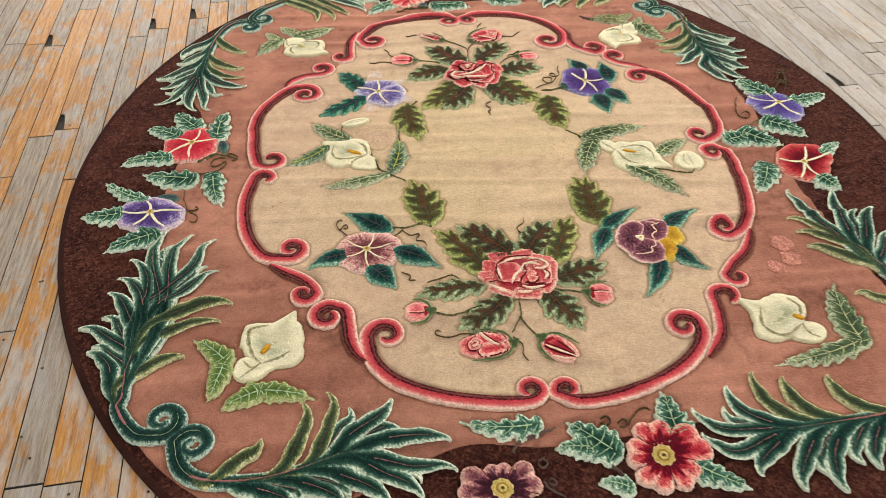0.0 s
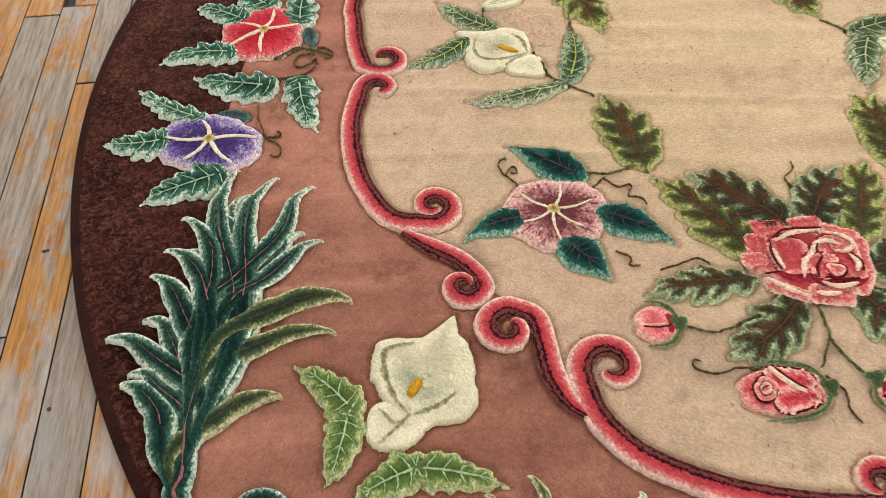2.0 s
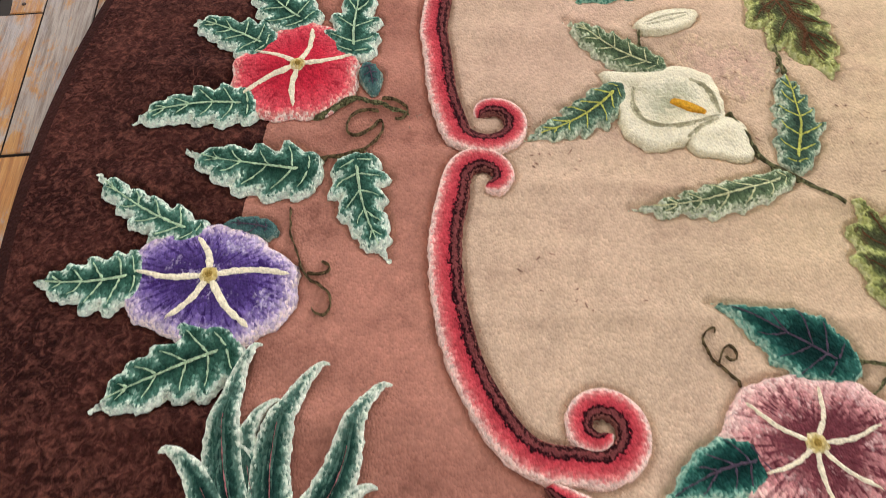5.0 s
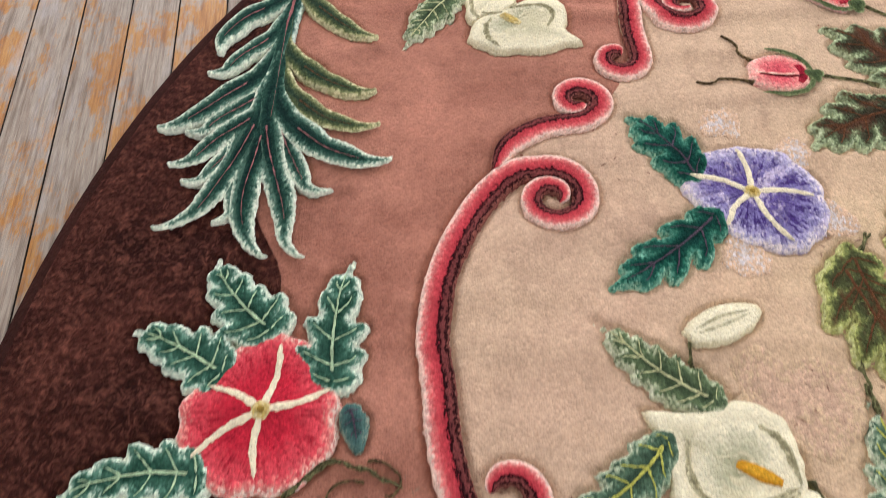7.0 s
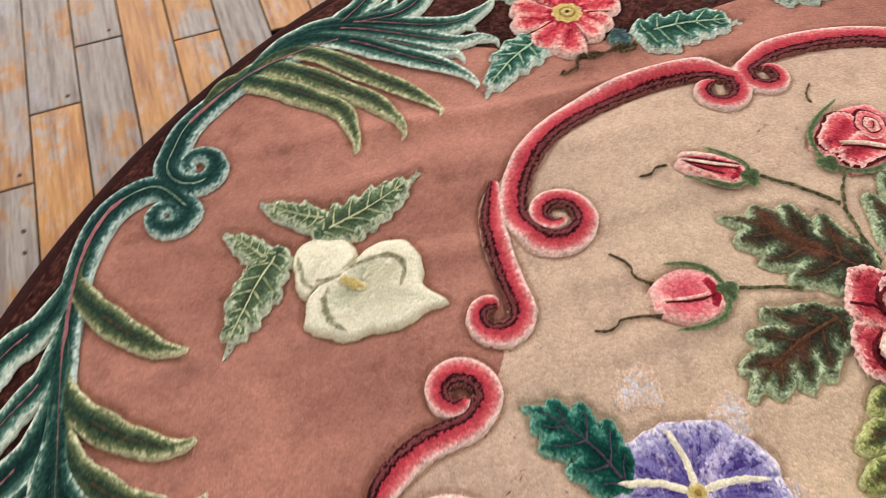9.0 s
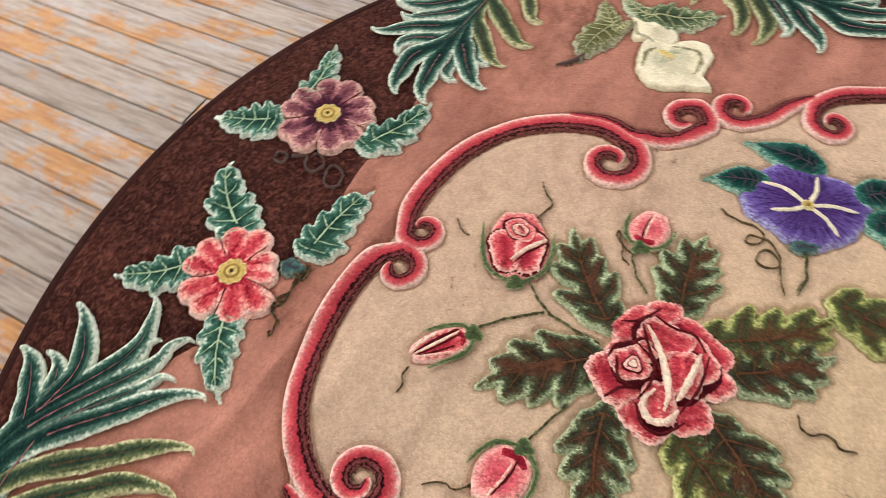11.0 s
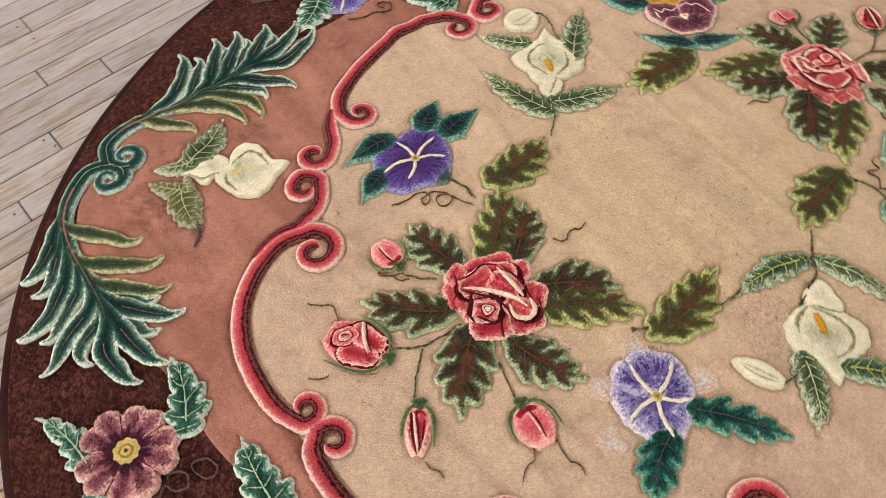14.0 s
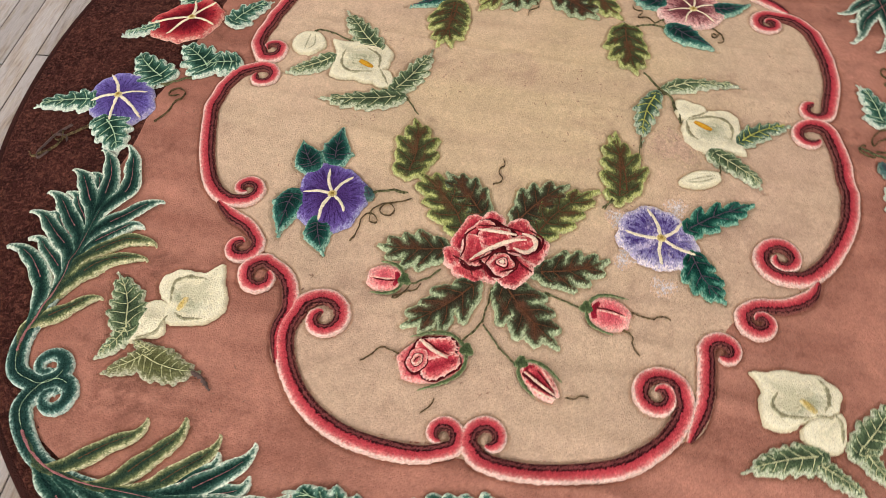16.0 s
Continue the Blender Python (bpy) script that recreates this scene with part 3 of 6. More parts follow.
def ground(name, radius, inner, material, z, label, count, rings, fray=0.0, drop=0.0050):
    """One ground of the pile, from its outline in to the share inner of it, cut along the figures."""
    angle = np.linspace(0, 2 * math.pi, count, endpoint=False)
    edge = np.array([radius(a) for a in angle])
    share = np.linspace(1, inner, rings + 1)[:, None]
    x = CENTRE.x + RX * edge * share * np.cos(angle)
    y = CENTRE.y + RY * edge * share * np.sin(angle)
    if fray:
        x[0] += [ragged(p, q, fray) for p, q in zip(x[0], y[0])]
        y[0] += [ragged(q, p, fray) for p, q in zip(x[0], y[0])]
    high = PILE + lookup(SWELL, x, y, 0.01) + z - lookup(CARVED, x, y, CELL)
    high[0] -= drop
    corner = np.arange((rings + 1) * count).reshape(rings + 1, count)
    ahead = np.roll(corner, -1, axis=1)
    faces = np.stack([corner[:-1], corner[1:], ahead[1:], ahead[:-1]], axis=-1).reshape(-1, 4)
    if inner < 0.01:
        faces = faces.tolist() + [corner[-1][::-1].tolist()]
    else:
        faces = faces.tolist()
    me = bpy.data.meshes.new(name)
    me.from_pydata(np.stack([x, y, high], axis=-1).reshape(-1, 3).tolist(), [], faces)
    if me.polygons[0].normal.z < 0:
        me.flip_normals()
    me.polygons.foreach_set("use_smooth", [True] * len(me.polygons))
    me.materials.append(material)
    ob = new(name, me)
    ob.parent = carpet
    return tagged(ob, label)


def binding():
    """The rounded bound edge, down to the boards."""
    rows, values = [], []
    for out, up in ((-0.016, 0.0), (0.010, 0.0), (0.013, 0.004), (0.011, 0.0075), (0.005, PILE - 0.0022), (-0.003, PILE - 0.0020), (-0.012, PILE - 0.006)):
        row = []
        for i in range(520):
            a = 2 * math.pi * i / 520
            wob = 0.004 * noise.noise(Vector((math.cos(a) * 2, math.sin(a) * 2, 3)))
            row.append((CENTRE.x + (RX - 0.012 + out + wob) * math.cos(a), CENTRE.y + (RY - 0.012 + out + wob) * math.sin(a), up))
        rows.append(row)
        values.append([(0.1, 0, 0)] * 520)
    return grid_part("binding", rows, values, True, BINDING, carpet, "dark brown bound edge")


binding()
rosy_edge = round_about([(-175, .79), (-166, .80), (-155, .86), (-142, .965), (-133, .975), (-122, .93), (-107, .74), (-94, .72), (-80, .72), (-72, .74), (-62, .85), (-48, .955),
                         (-40, .94), (-29, .80), (-17, .72), (-8, .70), (2, .71), (9, .73), (20, .76), (38, .91), (47, .955), (53, .942), (59, .915), (66, .87), (74, .79), (84, .76), (95, .745), (107, .80), (116, .92),
                         (124, .965), (133, .96), (141, .952), (148, .90), (155, .856), (159, .83), (164, .77), (178, .775)])

MEDALLION, ROSES = [], []

# ---- figures of the carpet ----


def spiral(start, centre, turns, way):
    """A curl that winds from start in round centre; way: 1 to the left."""
    c, arm = Vector(centre), Vector(start) - Vector(centre)
    r0, a0 = arm.length, math.atan2(arm.y, arm.x)
    pts = []
    n = int(40 * turns) + 4
    for i in range(1, n + 1):
        t = i / n
        r = r0 * (1 - t * 0.76 * min(1.0, turns)) if turns <= 1 else r0 * (1 - 0.80 * t)
        pts.append(c + Vector((math.cos(a0 + way * t * turns * 2 * math.pi), math.sin(a0 + way * t * turns * 2 * math.pi))) * r)
    return pts


def curl_way(before, end, centre):
    a, b = Vector(end) - Vector(before), Vector(centre) - Vector(end)
    return 1 if a.x * b.y - a.y * b.x > 0 else -1


def scroll(points, first, last, turns0, turns1, wide):
    body = smooth_line(points, 0.006)
    MEDALLION.extend(body)
    way = curl_way(points[-2], points[-1], last)
    line = list(body)
    if first:
        line = spiral(points[0], first, turns0, -way)[::-1] + line
    line = even(line + spiral(points[-1], last, turns1, way), 0.005)

    def width(u):
        head = min(1.0, u / 0.025) if first else min(1.0, 0.05 + u / 0.20)
        tail = min(1.0, (1 - u) / 0.03)
        ends = (0.60 + 0.40 * min(1.0, u / 0.2)) if first else 1.0
        ends *= 0.60 + 0.40 * min(1.0, (1 - u) / 0.25)
        h = wide * 0.46 * math.sqrt(head) * math.sqrt(tail) * ends
        return h, h
    band("scroll", line, width, SCROLL, carpet, z=0.0008 if first else 0.0, high=0.0026, fray=0.0028, flip=(way < 0))


def shape(name, strokes, material, parent, axis, half, z=0.0006, high=0.0026, cell=0.0042, fray=0.0030, blend=0.0022):
    """A figure that is the sum of tapered strokes; a stroke: points, each with its half width.
    Its rim is the depth inside the common outline."""
    pieces = [(Vector(a), Vector(b), ra, rb) for s in strokes for (a, ra), (b, rb) in zip(s, s[1:])]
    reach = max(max(ra, rb) for _, _, ra, rb in pieces) + 0.012
    lo = [min(min(a[i], b[i]) for a, b, _, _ in pieces) - reach for i in (0, 1)]
    hi = [max(max(a[i], b[i]) for a, b, _, _ in pieces) + reach for i in (0, 1)]
    nx, ny = int((hi[0] - lo[0]) / cell) + 2, int((hi[1] - lo[1]) / cell) + 2
    gx, gy = np.meshgrid(lo[0] + np.arange(nx) * cell, lo[1] + np.arange(ny) * cell, indexing="ij")

    def depth(px, py):
        total = np.zeros_like(px)
        for a, b, ra, rb in pieces:
            dx, dy = b.x - a.x, b.y - a.y
            t = np.clip(((px - a.x) * dx + (py - a.y) * dy) / max(dx * dx + dy * dy, 1e-9), 0, 1)
            total += np.exp(np.clip((ra + (rb - ra) * t - np.hypot(px - a.x - dx * t, py - a.y - dy * t)) / blend, -40, 30))
        return blend * np.log(total + 1e-16)
    f = depth(gx, gy)
    e = 0.001
    fx, fy = (depth(gx + e, gy) - f) / e, (depth(gx, gy + e) - f) / e
    long = fx * fx + fy * fy + 0.05
    move = np.where(np.abs(f) < cell * 0.75, -f / long, 0.0)
    px, py = gx + fx * move, gy + fy * move
    inner = f > -cell * 0.75
    bm = bmesh.new()
    keys = [bm.verts.layers.float.new(k) for k in ("rim", "along", "across")]
    start, end = Vector(axis[0]), Vector(axis[1])
    d = (end - start).normalized()
    made = {}

    def corner(i, k):
        if (i, k) not in made:
            x, y, inside = px[i, k], py[i, k], f[i, k]
            edge = inside < cell * 0.75
            if edge:
                x, y, inside = x + ragged(x, y, fray), y + ragged(y, x, fray), 0.0
                if z <= 0.0025:
                    EDGES.append((x, y))
            foot = RISE + z - 0.0014 if z > 0.0025 else -0.0056
            lift = foot if edge else RISE + z + high * (1 - (1 - min(1.0, inside / 0.008)) ** 2)
            v = bm.verts.new((x, y, PILE + swell(x, y) + lift))
            q = Vector((x, y)) - start
            for key, value in zip(keys, (max(inside, 0.0), q.dot(d) * 10, 0.5 + (q.x * -d.y + q.y * d.x) / half * 0.5)):
                v[key] = value
            made[(i, k)] = v
        return made[(i, k)]
    for i in range(nx - 1):
        for k in range(ny - 1):
            if inner[i, k] and inner[i + 1, k] and inner[i, k + 1] and inner[i + 1, k + 1]:
                bm.faces.new((corner(i, k), corner(i + 1, k), corner(i + 1, k + 1), corner(i, k + 1)))
    return part(name, bm, material, parent)


def glory(colour, centre, rim, ribs):
    r = round_about(rim)
    flower = disc("morning_glory", centre, lambda a: r(a) * (1 + 0.022 * math.sin(9 * a) + 0.014 * math.sin(17 * a + 1)), DYES[colour], carpet, z=0.001, high=0.003,
                  label=colour + " trumpet flower")
    c = Vector(centre)
    for deg, size in ribs:
        a = radians(deg)
        tip = c + Vector((math.cos(a), math.sin(a))) * size
        side = Vector((-math.sin(a), math.cos(a))) * 0.006 * (1 if deg % 2 else -1)
        band("rib", smooth_line([c, (c + tip) / 2 + side, tip], 0.004), lambda u: ((0.0038 if colour == "plum" else 0.0062) * (1.1 - 0.55 * u) * min(1, (1 - u) * 6) ** 0.5 * min(1, 0.35 + u * 3),) * 2, DYES["rib"], flower, z=0.0042, high=0.0012, fray=0.0024,
             columns=(-1, -0.5, 0, 0.5, 1))
    disc("eye", centre, lambda a: 0.0115, DYES["pollen"], flower, z=0.0056, high=0.001, count=24, steps=(1, 0.8, 0.4, 0.05))
    disc("eye_spot", centre, lambda a: 0.0055, DYES["olive_gold"], flower, z=0.0068, high=0.0008, count=14, steps=(1, 0.6, 0.05))


def anemone(colour, centre, rim, deep):
    """Five notched petals round a golden eye."""
    r = round_about(rim)
    c = Vector(centre)
    dyed = DYES["anemone_" + colour]
    flower = disc("anemone", centre, lambda a: r(a) * 0.62, DYES["maroon" if colour == "plum" else "deep"], carpet, z=0.0002, high=0.001, label=colour + " five-petalled flower with golden eye")
    for k in range(5):
        a = k * 2 * math.pi / 5 + 0.35
        d = Vector((math.cos(a), math.sin(a)))
        side = Vector((-d.y, d.x))
        size = r(a)
        strokes = [[(c + d * size * 0.22, size * 0.13), (c + d * size * 0.45 + side * s * size * 0.12, size * 0.27), (c + d * size * 0.71 + side * s * size * 0.20, size * 0.285)] for s in (1, -1)]
        shape("petal", strokes, dyed, flower, (c, c + d * size), size * 0.5, z=0.0010 + 0.0003 * (k % 2), high=0.0024, cell=0.0038, fray=0.0024)
        gap = a + math.pi / 5
        g = Vector((math.cos(gap), math.sin(gap)))
        band("petal_line", smooth_line([c + g * 0.03, c + g * r(gap) * 0.6 + side * 0.002, c + g * r(gap) * 0.88], 0.004), lambda u: (0.0019 * (1.2 - u),) * 2, DYES["maroon"], flower, z=0.0044, high=0.0005,
             fray=0.0016, columns=(-1, 0, 1))
    disc("petal_foot", centre, lambda a: r(a) * deep * (1 + 0.12 * math.sin(10 * a) + 0.10 * math.sin(23 * a + 1)), DYES["anemone_base_dark" if colour == "red" and deep > 0.5 else "anemone_base_" + colour], flower, z=0.0036, high=0.0006, count=120, fray=0.004)
    eye = min(0.028, sum(r(q) for q in (0, 1.6, 3.1, 4.7)) / 4 * 0.33)
    disc("eye_ring", centre, lambda a: eye * (1 + 0.06 * math.sin(9 * a)), DYES["pollen"], flower, z=0.0045, high=0.001, count=48, steps=(1, 0.85, 0.5, 0.1))
    disc("eye_line", centre, lambda a: eye * 0.66, DYES["olive_gold"], flower, z=0.0056, high=0.0006, count=30, steps=(1, 0.7, 0.1))
    disc("eye", centre, lambda a: eye * 0.44, DYES["pollen"], flower, z=0.0063, high=0.0006, count=24, steps=(1, 0.7, 0.1))
    disc("eye_spot", centre, lambda a: eye * 0.20, DYES["tendril"], flower, z=0.0070, high=0.0005, count=16, steps=(1, 0.6, 0.1))


def rose(colour, petals, centre, size, heart, outer):
    """A rose of petals that overlap, each from a to b with its half width; the first ones are the outer petals, the others have a dark line round them."""
    dyed = DYES["rose_" + colour]
    flower = disc("rose", centre, lambda a: size * (1 + 0.05 * math.sin(5 * a)), DYES["rose_" + colour], carpet, z=0.0008, high=0.0024, label="full-blown " + colour + " rose")
    lift = 0.0014
    for k, (ax, ay, bx, by, wide) in enumerate(petals):
        a, b = Vector((ax, ay)), Vector((bx, by))
        side = Vector((-(b - a).y, (b - a).x)).normalized() * wide * 0.3
        if k >= outer:
            shape("petal_line", [[(a, wide + 0.0018), (b, wide + 0.0018)]], DYES["maroon" if colour == "red" else "deep"], flower, (a, b), wide, z=lift, high=0.0010, cell=0.0038, fray=0.002)
            lift += 0.0006
        shape("petal", [[(a + side, wide * 0.74), (b + side, wide * 0.72)], [(a - side, wide * 0.76), (b - side, wide * 0.70)]], dyed, flower, (a, b), wide, z=lift, high=0.0018, cell=0.0036, fray=0.0030)
        lift += 0.0005
    rings = (("heart_line", "maroon", 0.0160), ("heart", "rose_red", 0.0142), ("heart_line", "maroon", 0.0088), ("heart", "turned", 0.0070)) if colour == "red" else (("heart_line", "deep", 0.0190), ("heart", "rose_pink", 0.0168))
    for name, heart_dye, wide in rings:
        lift += 0.0006
        disc(name, heart, lambda a, w=wide: w * (1 + 0.12 * math.sin(3 * a + 1)), DYES[heart_dye], flower, z=lift + 0.0012, high=0.0006, count=40, steps=(1, 0.85, 0.5, 0.08), fray=0.0014)
    ROSES.append((flower, lift + 0.0012, 0.0060 if colour == "red" else 0.0050))


def crest(points):
    """A pale turned petal edge on the rose before it."""
    flower, z, wide = ROSES[-1]
    band("turned_edge", smooth_line(points, 0.004), lambda u: (wide * math.sin(math.pi * (0.06 + 0.88 * u)) ** 0.7,) * 2, DYES["turned"], flower, z=z, high=0.001, fray=0.0022,
         columns=(-1, -0.5, 0, 0.5, 1))


def crease(points):
    """A dark line between the petals of the rose before it."""
    flower, z, _ = ROSES[-1]
    band("petal_line", smooth_line(points, 0.004), lambda u: (0.0026 * math.sin(math.pi * (0.1 + 0.8 * u)) ** 0.5,) * 2, DYES["maroon"], flower, z=z - 0.0004, high=0.0006, fray=0.0016,
         columns=(-1, -0.5, 0, 0.5, 1))


def patch(dyed, centre, size):
    """A worn or faded place in the pile."""
    disc("worn_patch", centre, lambda a: size * (1 + 0.4 * noise.noise(Vector((math.cos(a) * 1.6 + centre[0] * 9, math.sin(a) * 1.6, centre[1] * 9)))), DYES[dyed], carpet,
         z=-RISE + 0.0005, high=0.0003, fray=0.004, label="worn and faded pile")


nick_luck = random.Random(31)


def nicks(centre, size):
    """Small nicks and pulled tufts where the pile is damaged, joined into one part."""
    bm = bmesh.new()
    keys = [bm.verts.layers.float.new(k) for k in ("rim", "along", "across")]
    for _ in range(9):
        a, r, turn = nick_luck.uniform(0, 6.3), size * nick_luck.random() ** 0.7, nick_luck.uniform(0, 6.3)
        x, y = centre[0] + math.cos(a) * r * 1.3, centre[1] + math.sin(a) * r
        long, thin = nick_luck.uniform(0.002, 0.006), nick_luck.uniform(0.0006, 0.0014)
        ring = []
        for k in range(8):
            q = k * math.pi / 4
            u, v = math.cos(q) * long * nick_luck.uniform(0.6, 1.2), math.sin(q) * thin * nick_luck.uniform(0.6, 1.3)
            px, py = x + u * math.cos(turn) - v * math.sin(turn), y + u * math.sin(turn) + v * math.cos(turn)
            ring.append(bm.verts.new((px, py, PILE + swell(px, py) + 0.0012)))
        bm.faces.new(ring)
        for vert in ring:
            vert[keys[0]] = 0.01
    ob = part("worn_pile", bm, DYES["nick"], carpet, "small nicks in the worn pile")
    tagged(ob, kind="stuff")


# lobes of one side: place of the root, place of the tip, share of the half width, half width at root and tip, share of the half width; then the body's share, vein dye, vein width
LEAF_LOOKS = {
    "ivy": (((0.00, 0.04, 0.74), (0.12, 0.24, 1.0), (0.30, 0.46, 0.80), (0.50, 0.66, 0.52), (0.70, 0.82, 0.26)), 0.36, 0.15, 0.62, "vein_pale", 0.0042),
    "teal_lobed": (((0.04, 0.16, 0.70), (0.20, 0.40, 1.0), (0.42, 0.62, 0.86), (0.62, 0.80, 0.48)), 0.38, 0.14, 0.56, "vein_plum", 0.0036),
    "bract": (((0.05, 0.15, 0.70), (0.30, 0.45, 0.80), (0.60, 0.75, 0.40)), 0.40, 0.14, 0.70, "vein_plum", 0.0030),
    "teal": (((0.04, 0.06, 0.62), (0.12, 0.24, 0.90), (0.24, 0.44, 0.74), (0.42, 0.64, 0.38)), 0.16, 0.05, 0.95, "vein_plum", 0.0036),
    "oak": (((0.06, 0.20, 0.66), (0.22, 0.44, 1.0), (0.42, 0.64, 0.86), (0.62, 0.82, 0.52)), 0.34, 0.11, 0.50, "vein_rust", 0.0046),
    "lime": (((0.06, 0.18, 0.72), (0.20, 0.40, 1.0), (0.40, 0.60, 0.86), (0.60, 0.80, 0.52)), 0.36, 0.11, 0.52, "vein_rust", 0.0044),
    "calla_leaf": (((0.02, 0.08, 0.62), (0.12, 0.24, 0.94), (0.26, 0.40, 1.0), (0.42, 0.56, 0.84), (0.58, 0.70, 0.60), (0.72, 0.82, 0.34)), 0.30, 0.09, 0.74, "vein_lime", 0.0038),
    "calla_gold": (((0.02, 0.08, 0.62), (0.12, 0.24, 0.94), (0.26, 0.40, 1.0), (0.42, 0.56, 0.84), (0.58, 0.70, 0.60), (0.72, 0.82, 0.34)), 0.30, 0.09, 0.78, "vein_gold", 0.0044),
    "calla_olive": (((0.02, 0.08, 0.62), (0.12, 0.24, 0.94), (0.26, 0.40, 1.0), (0.42, 0.56, 0.84), (0.58, 0.70, 0.60), (0.72, 0.82, 0.34)), 0.30, 0.09, 0.74, "vein_lime", 0.0030),
    "green": (((0.0, -0.02, 0.66), (0.10, 0.20, 1.0), (0.28, 0.42, 0.84), (0.48, 0.62, 0.58), (0.68, 0.80, 0.30)), 0.38, 0.11, 0.74, "vein_pale", 0.0042),
}
# share of the half width that the blade fills, where a leaf has no deep lobes
FULL = {"teal": 0.80, "green": 0.84, "calla_leaf": 0.80, "calla_olive": 0.84, "calla_gold": 0.78, "ivy": 0.66}
PROFILE = ((0, 0.50), (0.10, 0.80), (0.24, 0.95), (0.40, 0.84), (0.56, 0.60), (0.70, 0.36), (0.83, 0.17), (0.93, 0.06), (1.0, 0.01))
leaf_luck = random.Random(5)


def leaf(look_name, base, tip, half):
    b, t = Vector(base), Vector(tip)
    d = t - b
    if look_name == "cream":
        flower = band("calla_bud", smooth_line([b, b + d * 0.5, t], 0.0034), lambda u: (half * math.sin(math.pi * min(1, 0.06 + 0.93 * u)) ** 0.65,) * 2, DYES["cream"], carpet, z=0.0006, high=0.0022,
             fray=0.0026)
        side = Vector((-d.y, d.x)).normalized()
        for s in (0.35, -0.1):
            band("fold_line", smooth_line([b + d * 0.12 + side * half * s * 0.5, b + d * 0.5 + side * half * s, b + d * 0.86 + side * half * s * 0.3], 0.004),
                 lambda u: (0.0038 * math.sin(math.pi * (0.06 + 0.9 * u)) ** 0.8,) * 2, DYES["throat_shade"], flower, z=0.0030, high=0.0005, fray=0.002, columns=(-1, -0.5, 0, 0.5, 1))
        return
    lobes, root, point, body, vein, vein_wide = LEAF_LOOKS[look_name]
    size = d.length
    side = Vector((-d.y, d.x)).normalized()
    bow = leaf_luck.choice((-1, 1)) * leaf_luck.uniform(0.02, 0.07) * size
    line = smooth_line([b, b + d * 0.35 + side * bow, b + d * 0.7 + side * bow * 0.9, b + d * 0.92 + side * bow * 0.1, t - side * bow * 0.5], 0.004)
    n = len(line) - 1

    def on(u):
        return line[max(0, min(n, round(u * n)))] + d * min(0.0, u)
    w = half * 1.02
    fat = min(w, size * 0.30)
    strokes = [[(on(u), max(0.004, fat * body * min(1, 0.35 + 2.2 * u) * (1 - u ** 1.6) + 0.0045)) for u in (0, 0.15, 0.3, 0.5, 0.7, 0.85, 0.97)]]
    if look_name in FULL:
        strokes = [[(on(u), max(0.003, w * FULL[look_name] * share)) for u, share in PROFILE]]
    veins = []
    for s in (1, -1):
        for from_u, to_u, out in lobes:
            to_u += leaf_luck.uniform(-0.03, 0.03)
            out *= leaf_luck.uniform(0.86, 1.12)
            far = on(to_u) + side * s * w * out * 0.94
            bend = (on(from_u) * 0.5 + far * 0.5) + side * s * w * out * 0.07
            strokes.append([(on(from_u), fat * root), (bend, fat * root * 1.05), (far * 0.85 + bend * 0.15, fat * (root * 0.45 + point * 0.5)), (far, fat * point * 0.6)])
            veins.append((on(from_u), bend, far * 0.72 + bend * 0.28))
    made = shape("leaf", strokes, DYES[look_name], carpet, (b, t), w, cell=0.0038)
    band("midrib", line[max(1, n // 14): n - n // 8], lambda u: (vein_wide * 0.6 * (1.1 - 0.7 * u),) * 2, DYES[vein], made, z=0.0040, high=0.0008, fray=0.0014, columns=(-1, 0, 1))
    for p, q, r in veins:
        q = q + Vector((leaf_luck.uniform(-1, 1), leaf_luck.uniform(-1, 1))) * 0.003
        band("vein", smooth_line([p, q, r], 0.005), lambda v: (vein_wide * 0.45 * (1.15 - 0.7 * v) * (1 + 0.4 * math.sin(v * 19 + p.x * 90)),) * 2, DYES[vein], made, z=0.0038, high=0.0008, fray=0.0014, columns=(-1, 0, 1))


def stem(dyed, wide, points):
    thin = dyed == "tendril" or wide < 0.007
    if thin and len(points) > 2:
        soft = [Vector(points[0])]
        for p, q in zip(points, points[1:]):
            soft += [Vector(p) * 0.72 + Vector(q) * 0.28, Vector(p) * 0.28 + Vector(q) * 0.72]
        points = soft + [Vector(points[-1])]
    line = smooth_line(points, 0.0035 if thin else 0.004)
    line = [q + Vector((noise.noise(Vector((q.x * 45, q.y * 45, 3))), noise.noise(Vector((q.x * 45, q.y * 45, 8))))) * 0.004 for q in line]
    band("tendril" if thin else "stem", line, lambda u: (wide * (0.32 if thin else 0.27) * min(1, 0.4 + 3 * (1 - u)) * (1 + 0.35 * math.sin(u * 60)),) * 2, DYES[dyed], carpet, z=0.0004, high=0.0012, fray=0.0022,
         columns=(-1, -0.5, 0, 0.5, 1))


